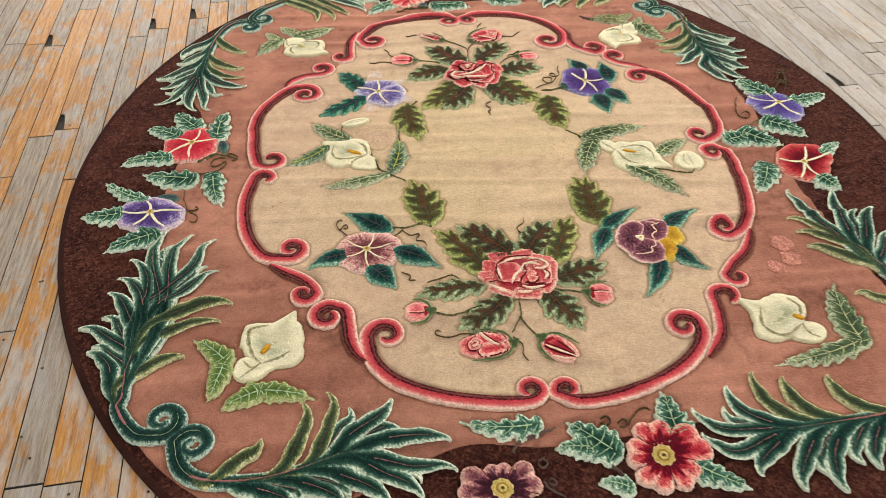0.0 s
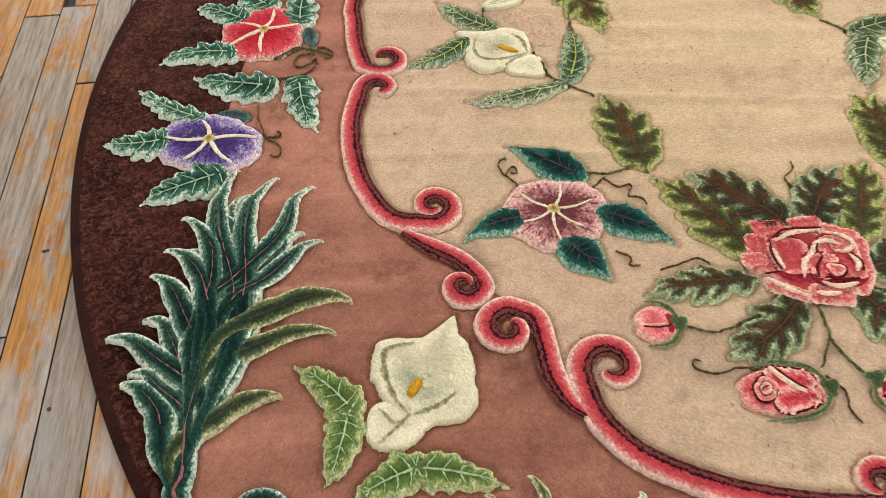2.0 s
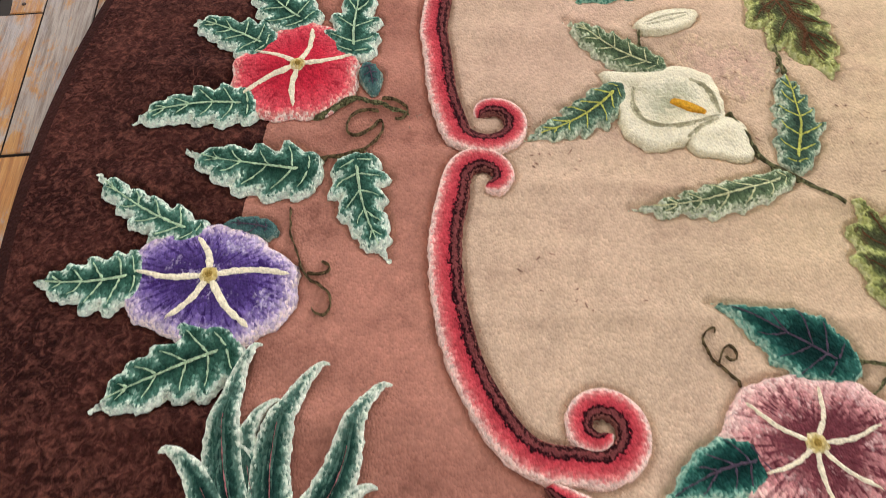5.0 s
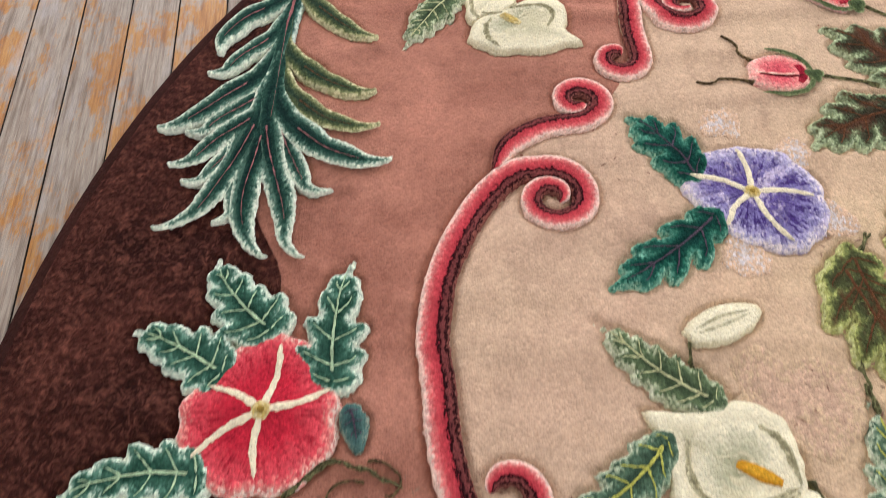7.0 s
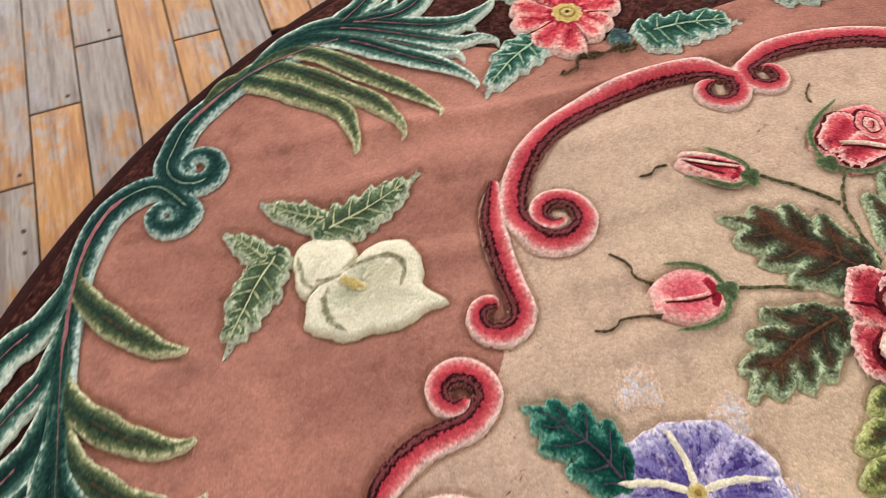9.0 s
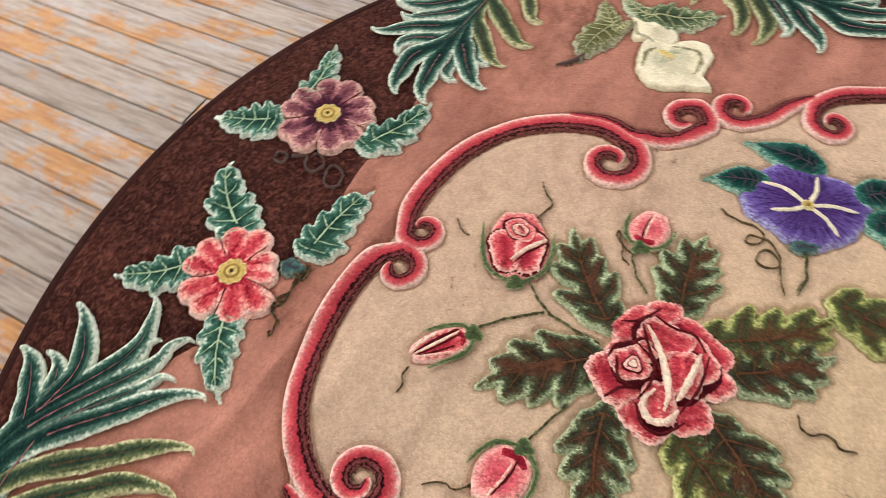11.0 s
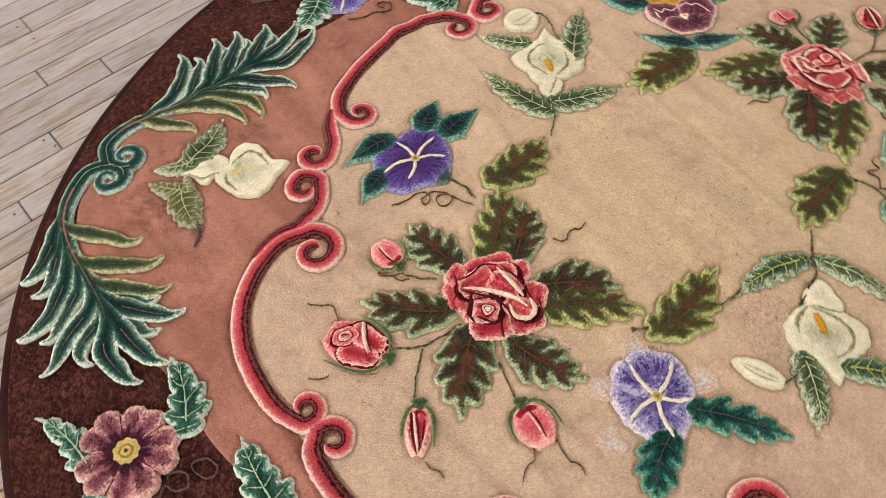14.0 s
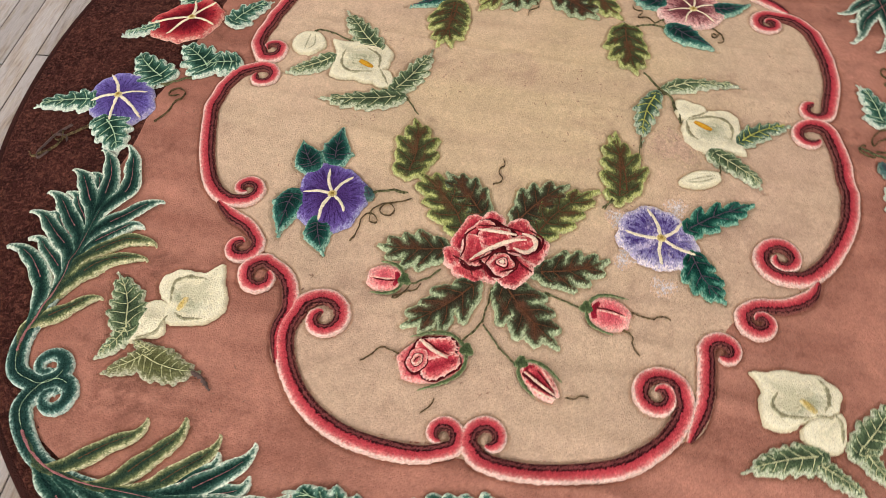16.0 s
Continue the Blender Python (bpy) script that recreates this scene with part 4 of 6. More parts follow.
def bud(dyed, base, tip, half):
    """A rosebud: green calyx that hugs it, closed petals, turned edges."""
    b, t = Vector(base), Vector(tip)
    d = t - b
    side = Vector((-d.y, d.x)).normalized()
    big = dyed == "rose_red"
    striped = dyed == "bud_striped"
    half *= 1.08 if big else 1.05 if striped else 1.22
    if not big and not striped:
        d = d * 0.90
        t = b + d
    dyed = "rose_red" if striped else "bud_red" if big else dyed
    body = band("rosebud", smooth_line([b + d * 0.02, b + d * 0.5, t], 0.004), lambda u: (half * math.sin(math.pi * min(1, 0.12 + 0.80 * u)) ** (0.55 if big else 0.62) * (1 - 0.12 * u),) * 2,
                DYES[dyed], carpet, z=0.0008, high=0.0026, label="half-open red rosebud" if big or striped else "closed pink rosebud")
    for s, to in ((1, 0.82), (-1, 0.70)):
        band("calyx_leaf", smooth_line([b - d * 0.06, b + d * 0.10 + side * s * half * 0.72, b + d * 0.38 + side * s * half * 1.02, b + d * to + side * s * half * 1.08], 0.004),
             lambda u: (0.0046 * math.sin(math.pi * (0.14 + 0.84 * u)) ** 0.6,) * 2, DYES["calyx"], body, z=0.0034, high=0.001, fray=0.0016, columns=(-1, -0.5, 0, 0.5, 1))
    disc("calyx", b - d * 0.04, lambda a: 0.015 * (1 + 0.2 * math.sin(3 * a)), DYES["calyx"], body, z=0.0036, high=0.0012, count=24, steps=(1, 0.8, 0.4, 0.05))

    def mark(name, points, wide, look_name, z):
        """A line on the bud; a point: its share along the bud and across it."""
        band(name, smooth_line([b + d * u + side * half * v for u, v in points], 0.004), lambda q: (wide * math.sin(math.pi * (0.1 + 0.85 * q)) ** 0.6,) * 2, DYES[look_name], body, z=z, high=0.0007, fray=0.0018,
             columns=(-1, -0.5, 0, 0.5, 1))
    if not big:
        mark("petal_shade", ((0.22, -0.52), (0.13, 0.0), (0.22, 0.52)), half * 0.26, "deep", 0.0030)
    if big:
        for v, z in ((0.40, 0.0034), (-0.40, 0.0044)):
            p, q = b + d * 0.24 + side * half * v * 0.7, b + d * 0.52 + side * half * v
            shape("petal_outline", [[(p, half * 0.48), (q, half * 0.54)]], DYES["maroon"], body, (p, q), half * 0.5, z=z, high=0.0006, cell=0.0036, fray=0.002)
            shape("petal", [[(p, half * 0.44), (q, half * 0.50)]], DYES["rose_red"], body, (p, q), half * 0.5, z=z + 0.0005, high=0.0012, cell=0.0036, fray=0.003)
        c = b + d * 0.70 - side * half * 0.06
        for name, share, look_name, z in (("petal_outline", 0.50, "maroon", 0.0056), ("petal", 0.46, "bud_red", 0.0061), ("heart_line", 0.28, "maroon", 0.0068), ("heart", 0.24, "rose_pink", 0.0073)):
            disc(name, c, lambda a, k=share: half * k * (1 + 0.16 * math.cos(2 * (a - math.atan2(d.y, d.x) - 0.9)) + 0.05 * math.sin(5 * a)), DYES[look_name], body, z=z, high=0.0008, count=40, steps=(1, 0.9, 0.5, 0.06))
        mark("heart_line", ((0.64, -0.16), (0.72, -0.10), (0.77, 0.06)), 0.0018, "maroon", 0.0082)
        mark("turned_edge", ((0.62, 0.02), (0.69, 0.06), (0.74, 0.16)), 0.0022, "turned", 0.0082)
        mark("turned_edge", ((0.58, -0.86), (0.44, -0.30), (0.26, 0.18)), 0.0050, "turned", 0.0078)
        mark("petal_line", ((0.54, -0.92), (0.39, -0.34), (0.22, 0.10)), 0.0020, "maroon", 0.0076)
    elif striped:
        mark("petal_line", ((0.14, -0.50), (0.55, -0.34), (0.98, 0.02)), 0.0052, "maroon", 0.0034)
        mark("turned_edge", ((0.14, -0.36), (0.55, -0.16), (0.98, 0.08)), 0.0042, "turned", 0.0040)
        mark("petal_line", ((0.12, -0.20), (0.55, 0.02), (0.94, 0.16)), 0.0022, "maroon", 0.0042)
        mark("turned_edge", ((0.50, -0.74), (0.76, -0.50), (1.0, -0.10)), 0.0034, "turned", 0.0040)
        mark("turned_edge", ((0.40, 0.66), (0.70, 0.44), (0.96, 0.20)), 0.0034, "rose_pink", 0.0040)
        mark("petal_line", ((0.30, 0.40), (0.62, 0.32), (0.90, 0.22)), 0.0022, "maroon", 0.0042)
    else:
        mark("turned_edge", ((0.24, 0.02), (0.50, 0.10), (0.92, 0.06)), 0.0036, "rose_pink", 0.0036)
        mark("petal_line", ((0.12, 0.10), (0.45, 0.20), (0.84, 0.14)), 0.0021, "maroon", 0.0042)


def calla(centre, rim, tail, folds, spadix, foot_centre, foot_rim, foot_folds, spadix_dye="yellow"):
    """A calla lily: spathe with a pointed tail and a shaded throat, the rolled foot, a yellow spadix."""
    lower, low_foot = round_about(rim), round_about(foot_rim)
    way = radians(tail[0])

    def r(a):
        off = abs((a - way + math.pi) % (2 * math.pi) - math.pi)
        return lower(a) * (1 + 0.012 * math.sin(11 * a) + 0.01 * math.sin(19 * a)) + max(0.0, tail[1] * 1.04 - lower(way)) * math.exp(-(off / 0.17) ** 1.2)
    c = Vector(centre)
    foot = disc("calla_foot", foot_centre, low_foot, DYES["cream"], carpet, z=0.0004, high=0.0024, label="cream rolled foot of a calla flower", count=90)
    flower = disc("calla_spathe", centre, r, DYES["cream"], carpet, z=0.0014, high=0.0026, label="cream calla flower with yellow spadix", count=260)
    throat = c + (Vector(spadix[0]) - c) * 0.3
    disc("throat", throat, lambda a: lower(a) * 0.66, DYES["throat"], flower, z=0.0037, high=0.0003, count=72, fray=0.003)
    for host, several, z, wide in ((flower, folds, 0.0044, 0.0058), (foot, foot_folds, 0.0034, 0.0044)):
        for points in several:
            band("fold_line", smooth_line(points, 0.004), lambda u, w=wide: (w * math.sin(math.pi * (0.08 + 0.86 * u)) ** 0.8 * (1 + 0.2 * math.sin(u * 30)),) * 2, DYES["throat_line"], host, z=z, high=0.0004,
                 fray=0.0024, columns=(-1, -0.5, 0, 0.5, 1))
    band("spadix", smooth_line(spadix, 0.004), lambda u: (0.0082 * math.sin(math.pi * (0.12 + 0.8 * u)) ** 0.6,) * 2, DYES[spadix_dye], flower, z=0.0050, high=0.0026, fray=0.0014)


def pansy(centre, petals, marks):
    """Two yellow petals behind three plum ones with pale edges; a petal: its centre and its outline about it."""
    flower = disc("pansy", centre, lambda a: 0.045, DYES["pansy"], carpet, z=0.0006, high=0.002, label="plum and yellow pansy")
    for k, (middle, rim) in enumerate(petals):
        r = round_about(rim)
        one = disc("yellow_petal" if k < 2 else "petal", middle, lambda a: r(a) * 1.06 * (1 + 0.025 * math.sin(9 * a + k)), DYES["ochre" if k < 2 else "pansy"], flower, z=0.0010 + 0.0007 * k, high=0.002)
    for points in marks:
        band("petal_mark", even([Vector(p) for p in points], 0.004), lambda u: (0.0024 * math.sin(math.pi * (0.1 + 0.8 * u)) ** 0.5,) * 2, DYES["turned"], one, z=0.0066, high=0.0006, fray=0.0020, columns=(-1, 0, 1))
    disc("eye", centre, lambda a: 0.012 + 0.003 * math.sin(3 * a), DYES["rib"], flower, z=0.0072, high=0.0008, count=24, steps=(1, 0.8, 0.4, 0.05))
    disc("eye_spot", centre, lambda a: 0.006, DYES["yellow"], flower, z=0.0080, high=0.0006, count=16, steps=(1, 0.6, 0.05))


def plume(curl, spine, tips, olive_tips, widest=0.0255):
    """An acanthus plume: a rolled volute, a stalk, and long blades that lie along it before they part."""
    arm = Vector(curl) - Vector(spine[0])
    curl = Vector(spine[0]) + arm.normalized() * min(arm.length, 0.044)
    way = curl_way(spine[1], spine[0], curl)
    line = smooth_line(spine, 0.006)
    core = even(spiral(spine[0], curl, 1.3, way)[::-1] + line, 0.006)

    def stalk(u):
        w = 0.0225 * min(1, 0.42 + u * 2.2) * (1 - 0.65 * max(0, u - 0.4) / 0.6)
        return w, w
    made = band("acanthus_plume", core, stalk, DYES["volute"], carpet, z=0.0006, high=0.0026, label="dark green acanthus plume with rolled foot")
    band("pale_line", core[int(len(core) * 0.2): int(len(core) * 0.6)], lambda u: (0.0014 * min(1, (1 - u) * 3),) * 2, DYES["vein_pale"], made, z=0.0034, high=0.0006, fray=0.0016, columns=(-1, 0, 1))
    n = len(line) - 1
    jobs = [(Vector(m), Vector(t), "blade") for m, t in zip(tips[::2], tips[1::2])] + [(Vector(m), Vector(t), "blade_olive") for m, t in zip(olive_tips[::2], olive_tips[1::2])]

    def nearest(p):
        return min(range(n + 1), key=lambda i: (line[i] - p).length)
    jobs = sorted(jobs, key=lambda job: nearest(job[0]))
    between = []
    for one_side in (1, -1):
        row = []
        for job in jobs:
            q = nearest(job[0])
            ahead = line[min(q + 2, n)] - line[max(q - 2, 0)]
            if (ahead.x * (job[0].y - line[q].y) - ahead.y * (job[0].x - line[q].x)) * one_side > 0:
                row.append(job)
        for (m0, t0, dye0), (m1, t1, dye1) in zip(row, row[1:]):
            if (t0 - t1).length < 0.20 and dye1 == "blade":
                m = (m0 + m1) / 2
                between.append((m, m + ((t0 + t1) / 2 - m) * 0.55, dye1))
    lift = 0.0
    for mid, t, dyed in between + jobs:
        back, gone = nearest(mid), 0.0
        far_out = (line[back] - mid).length
        while back > n // 6 and gone < 0.05 + far_out * 1.45:
            gone += (line[back] - line[back - 1]).length
            back -= 1
        go = (line[min(back + 2, n)] - line[max(back - 2, 0)]).normalized()
        beside = Vector((-go.y, go.x))
        which = 1 if beside.dot(mid - line[back]) > 0 else -1
        root = line[back] + beside * which * 0.004
        way_out = (t - root).normalized()
        reach = (mid - root).length
        first = root + go * reach * 0.50 + (mid - root) * 0.08
        late = (t - mid).normalized()
        bend = Vector((-late.y, late.x)) * (1 if late.x * way_out.y - late.y * way_out.x < 0 else -1)
        hook = t + late * 0.005 + bend * 0.011
        curve = smooth_line([root, first, mid - bend * 0.008, mid * 0.35 + t * 0.65 - bend * 0.012, t, hook], 0.004)
        full = widest * (0.82 if dyed == "blade_olive" else 1.0) * min(1.0, 0.60 + (t - mid).length * 4)

        def blade(u, full=full):
            w = full * (0.80 + 0.20 * math.sin(math.pi * u)) * min(1, (1 - u) * 3.6) ** 0.60 * min(1, 0.08 + u * 2.4)
            return max(w * (1 + 0.09 * math.sin(u * 26)), 0.001), max(w * (1 + 0.09 * math.sin(u * 23 + 1)), 0.001)
        lift += 0.00016
        one = band("blade", curve, blade, DYES[dyed], made, z=0.0010 + lift, high=0.0022, fray=0.0022, rooted=True)
        m = len(curve) - 1
        band("blade_vein", curve[m // 2: m - m // 7], lambda u: (0.0025 * (1.1 - 0.8 * u) * (1 + 0.5 * math.sin(u * 40)),) * 2, DYES["vein_pink" if dyed == "blade" else "vein_rust"], one, z=0.0032 + lift, high=0.0008, fray=0.0014,
             columns=(-1, 0, 1))
    band("plume_rib", line[n // 5: n - 3], lambda u: (0.0028 * (1.1 - 0.6 * u),) * 2, DYES["vein_pink"], made, z=0.0050, high=0.0008, fray=0.0016, columns=(-1, 0, 1))


# ---- the figures, each at its place ----
scroll([(-0.784, -0.055), (-0.803, -0.155), (-0.797, -0.270), (-0.770, -0.362), (-0.727, -0.423), (-0.661, -0.439)], (-0.745, -0.052), (-0.651, -0.397), .8, 1.25, .046)
scroll([(-0.713, -0.453), (-0.665, -0.490), (-0.615, -0.523), (-0.586, -0.558), (-0.576, -0.583)], None, (-0.611, -0.582), 0, 1.0, .040)
scroll([(-0.444, -0.840), (-0.472, -0.808), (-0.488, -0.757), (-0.492, -0.706), (-0.500, -0.652), (-0.539, -0.628)], None, (-0.546, -0.673), 0, 1.0, .044)
scroll([(-0.446, -0.769), (-0.434, -0.837), (-0.382, -0.905), (-0.276, -0.962), (-0.155, -0.993), (-0.059, -0.999), (-0.025, -0.977)], (-0.395, -0.757), (-0.056, -0.967), 1.0, .8, .046)
scroll([(0.004, -0.984), (0.063, -1.013), (0.164, -1.006), (0.277, -0.970), (0.374, -0.914), (0.432, -0.845), (0.436, -0.792)], (0.035, -0.975), (0.392, -0.806), .8, 1.1, .046)
scroll([(0.419, -0.914), (0.479, -0.844), (0.500, -0.779), (0.508, -0.729)], None, (0.55, -0.715), 0, .8, .040)
scroll([(0.731, -0.449), (0.682, -0.533), (0.620, -0.586), (0.577, -0.633)], None, (0.608, -0.643), 0, .8, .036)
scroll([(0.788, -0.024), (0.818, -0.085), (0.805, -0.189), (0.807, -0.203), (0.775, -0.332), (0.719, -0.435), (0.656, -0.477)], (0.767, -0.059), (0.656, -0.434), .9, 1.2, .046)
scroll([(0.776, 0.014), (0.835, 0.058), (0.858, 0.157), (0.847, 0.245), (0.811, 0.362), (0.762, 0.459), (0.708, 0.500), (0.664, 0.500)], (0.763, 0.056), (0.668, 0.46), .9, 1.1, .044)
scroll([(0.727, 0.508), (0.677, 0.544), (0.625, 0.570), (0.590, 0.606)], None, (0.624, 0.63), 0, .9, .038)
scroll([(0.449, 0.910), (0.467, 0.838), (0.460, 0.772), (0.487, 0.701), (0.550, 0.659)], None, (0.548, 0.706), 0, .9, .042)
scroll([(0.437, 0.768), (0.451, 0.835), (0.424, 0.913), (0.365, 0.986), (0.286, 1.033), (0.199, 1.053), (0.108, 1.054), (0.045, 1.031)], (0.38, 0.786), (0.072, 1.007), 1.2, .9, .046)
scroll([(0.017, 1.018), (-0.020, 1.048), (-0.103, 1.054), (-0.199, 1.039), (-0.294, 1.007), (-0.367, 0.946), (-0.405, 0.874), (-0.394, 0.820)], (-0.02, 1.0), (-0.352, 0.848), .9, 1.3, .046)
scroll([(-0.413, 0.938), (-0.442, 0.855), (-0.449, 0.772), (-0.448, 0.729)], None, (-0.486, 0.726), 0, .9, .040)
scroll([(-0.702, 0.507), (-0.677, 0.553), (-0.623, 0.586), (-0.562, 0.596), (-0.531, 0.619)], None, (-0.565, 0.636), 0, 1.0, .042)
scroll([(-0.778, 0.029), (-0.794, 0.108), (-0.798, 0.195), (-0.802, 0.247), (-0.783, 0.344), (-0.735, 0.443), (-0.678, 0.502), (-0.629, 0.510)], (-0.731, 0.052), (-0.625, 0.456), .9, 1.4, .046)
glory("red", (-1.001, 0.160), [(-162, 0.102), (-126, 0.102), (-92, 0.094), (-49, 0.096), (12, 0.088), (83, 0.108), (117, 0.097), (162, 0.093)], [(80, 0.089), (18, 0.083), (-92, 0.076), (-148, 0.091), (152, 0.074)])
glory("violet", (-1.084, -0.191), [(-171, 0.107), (-117, 0.085), (-74, 0.099), (-40, 0.108), (-1, 0.106), (34, 0.081), (107, 0.081), (157, 0.106)], [(110, 0.061), (-1, 0.096), (-54, 0.089), (-129, 0.072), (173, 0.09)])
glory("plum", (-0.432, -0.425), [(-154, 0.093), (-100, 0.094), (-68, 0.1), (-23, 0.097), (28, 0.106), (70, 0.081), (117, 0.085), (157, 0.091)], [(70, 0.069), (14, 0.079), (-44, 0.072), (-88, 0.076), (-155, 0.067), (141, 0.077)])
glory("blue", (-0.351, 0.446), [(-160, 0.081), (-105, 0.087), (-62, 0.108), (-13, 0.108), (26, 0.098), (89, 0.086), (156, 0.096)], [(92, 0.078), (-7, 0.087), (-68, 0.092), (-132, 0.072), (156, 0.088)])
glory("purple", (0.450, 0.444), [(-153, 0.09), (-99, 0.095), (-57, 0.112), (-6, 0.093), (39, 0.102), (76, 0.111), (110, 0.115), (151, 0.093)], [(-121, 0.076), (-71, 0.086), (4, 0.074), (82, 0.089), (129, 0.071)])
glory("blueviolet", (1.123, 0.207), [(-137, 0.089), (-67, 0.105), (-1, 0.09), (61, 0.09), (116, 0.107), (163, 0.111)], [(-54, 0.102), (-159, 0.079), (143, 0.114), (96, 0.089), (22, 0.077)])
glory("crimson", (1.050, -0.150), [(-157, 0.096), (-95, 0.098), (-16, 0.091), (26, 0.136), (64, 0.116), (153, 0.088)], [(62, 0.099), (22, 0.124), (-76, 0.082), (-121, 0.096), (163, 0.083)])
anemone("red", (-0.171, 1.246), [(-148, 0.102), (-106, 0.104), (-41, 0.078), (16, 0.099), (62, 0.106), (126, 0.085), (173, 0.101)], 0.40)
anemone("plum", (0.217, 1.328), [(-150, 0.102), (-114, 0.102), (-66, 0.095), (3, 0.104), (57, 0.105), (102, 0.101), (155, 0.106)], 0.50)
anemone("red", (0.208, -1.180), [(-175, 0.085), (-126, 0.091), (-74, 0.093), (-13, 0.09), (29, 0.124), (76, 0.107), (124, 0.084)], 0.62)
anemone("plum", (-0.170, -1.220), [(-141, 0.071), (-58, 0.065), (-13, 0.099), (25, 0.089), (84, 0.066), (136, 0.081), (177, 0.1)], 0.62)
rose("red", [(0.061, 0.623, 0.102, 0.603, 0.026), (0.118, 0.586, 0.130, 0.561, 0.026), (0.097, 0.540, 0.075, 0.481, 0.042), (0.042, 0.457, 0.054, 0.474, 0.028), (-0.016, 0.468, -0.034, 0.490, 0.030),
          (-0.052, 0.550, -0.066, 0.514, 0.031), (-0.008, 0.611, -0.030, 0.580, 0.039), (0.068, 0.520, 0.050, 0.496, 0.040), (0.077, 0.580, 0.078, 0.530, 0.030), (0.052, 0.518, 0.014, 0.505, 0.030),
          (-0.010, 0.533, -0.049, 0.516, 0.025), (0.016, 0.592, 0.003, 0.580, 0.031), (0.044, 0.582, 0.034, 0.566, 0.016)], (0.020, 0.545), 0.086, (0.008, 0.583), 7)
crease([(0.105, 0.587), (0.100, 0.554), (0.103, 0.522), (0.082, 0.494)])
crease([(0.046, 0.593), (0.027, 0.556), (-0.006, 0.548), (-0.039, 0.554)])
crease([(-0.032, 0.492), (0.020, 0.482), (0.078, 0.487)])
crease([(0.010, 0.610), (-0.024, 0.593), (-0.026, 0.568)])
crease([(-0.046, 0.555), (-0.074, 0.533), (-0.076, 0.503), (-0.040, 0.480)])
crease([(-0.063, 0.599), (-0.040, 0.586), (-0.026, 0.572)])
crease([(0.081, 0.597), (0.046, 0.572), (0.019, 0.541)])
crease([(0.069, 0.630), (0.086, 0.604), (0.123, 0.582)])
crest([(-0.011, 0.538), (-0.043, 0.546), (-0.062, 0.525), (-0.053, 0.504), (-0.026, 0.495)])
crest([(0.083, 0.591), (0.056, 0.560), (0.022, 0.535), (-0.010, 0.519), (-0.040, 0.513)])
crest([(0.077, 0.500), (0.031, 0.499), (-0.017, 0.503)])
rose("pink", [(-0.073, -0.494, -0.027, -0.491, 0.023), (-0.004, -0.493, 0.039, -0.490, 0.021), (-0.082, -0.523, -0.090, -0.578, 0.026), (-0.111, -0.565, -0.086, -0.564, 0.018), (-0.093, -0.623, -0.046, -0.648, 0.014), (-0.023, -0.646, 0.029, -0.656, 0.019), (0.053, -0.638, 0.077, -0.605, 0.020), (0.091, -0.541, 0.076, -0.598, 0.020), (0.049, -0.509, 0.088, -0.527, 0.017), (-0.036, -0.545, -0.038, -0.585, 0.034), (0.053, -0.549, 0.047, -0.603, 0.034), (0.050, -0.545, 0.059, -0.552, 0.018), (0.002, -0.582, 0.008, -0.608, 0.025), (0.020, -0.575, 0.029, -0.582, 0.014)], (-0.01, -0.577), 0.084, (0.023, -0.605), 9)
crest([(-0.057, -0.533), (-0.018, -0.516), (0.026, -0.515)])
crest([(-0.067, -0.548), (-0.065, -0.573), (-0.062, -0.597)])
crest([(0.006, -0.545), (0.033, -0.540), (0.054, -0.550)])
crest([(0.016, -0.537), (-0.002, -0.563), (-0.024, -0.586), (-0.038, -0.619)])
crest([(0.030, -0.517), (0.065, -0.532), (0.078, -0.550), (0.060, -0.564), (0.038, -0.561)])
crest([(0.062, -0.570), (0.069, -0.590), (0.056, -0.613)])
crest([(-0.011, -0.628), (0.013, -0.639), (0.051, -0.634)])
crest([(-0.027, -0.647), (-0.008, -0.652), (0.015, -0.651)])
crest([(-0.105, -0.613), (-0.075, -0.635), (-0.043, -0.655)])
crease([(-0.059, -0.525), (-0.033, -0.509), (0.003, -0.507), (0.038, -0.508)])
crease([(-0.064, -0.531), (-0.071, -0.557), (-0.067, -0.598)])
crease([(0.017, -0.569), (-0.005, -0.596), (-0.013, -0.621)])
crease([(-0.101, -0.604), (-0.072, -0.601)])
crease([(-0.002, -0.620), (0.024, -0.626), (0.058, -0.626)])
crease([(0.067, -0.567), (0.076, -0.588), (0.068, -0.613)])
crease([(0.008, -0.597), (0.026, -0.590), (0.040, -0.598), (0.035, -0.616), (0.014, -0.623), (0.003, -0.614)])
crease([(-0.022, -0.581), (0.008, -0.554), (0.020, -0.531)])
patch("worn", (-0.356, 0.583), .032)
patch("worn", (-0.271, 0.516), .030)
patch("worn", (-0.250, 0.398), .034)
patch("worn", (-0.386, 0.342), .036)
patch("worn", (-0.359, 0.582), .030)
patch("faded", (0.798, -0.527), .036)
patch("faded", (0.796, -0.588), .030)
patch("faded", (0.739, -0.617), .028)
patch("scuffed", (-0.395, 0.145), .07)
patch("scuffed", (-0.350, 0.146), .05)
stem("tendril", .0046, [(0.376, 0.574), (0.362, 0.548), (0.362, 0.504), (0.343, 0.481), (0.321, 0.503), (0.332, 0.516), (0.346, 0.504), (0.338, 0.467), (0.313, 0.444), (0.288, 0.457), (0.289, 0.484), (0.316, 0.488), (0.327, 0.461), (0.292, 0.438), (0.251, 0.422)])
stem("tendril", .0046, [(0.066, 0.343), (0.038, 0.330), (0.056, 0.290), (0.041, 0.276), (0.049, 0.251)])
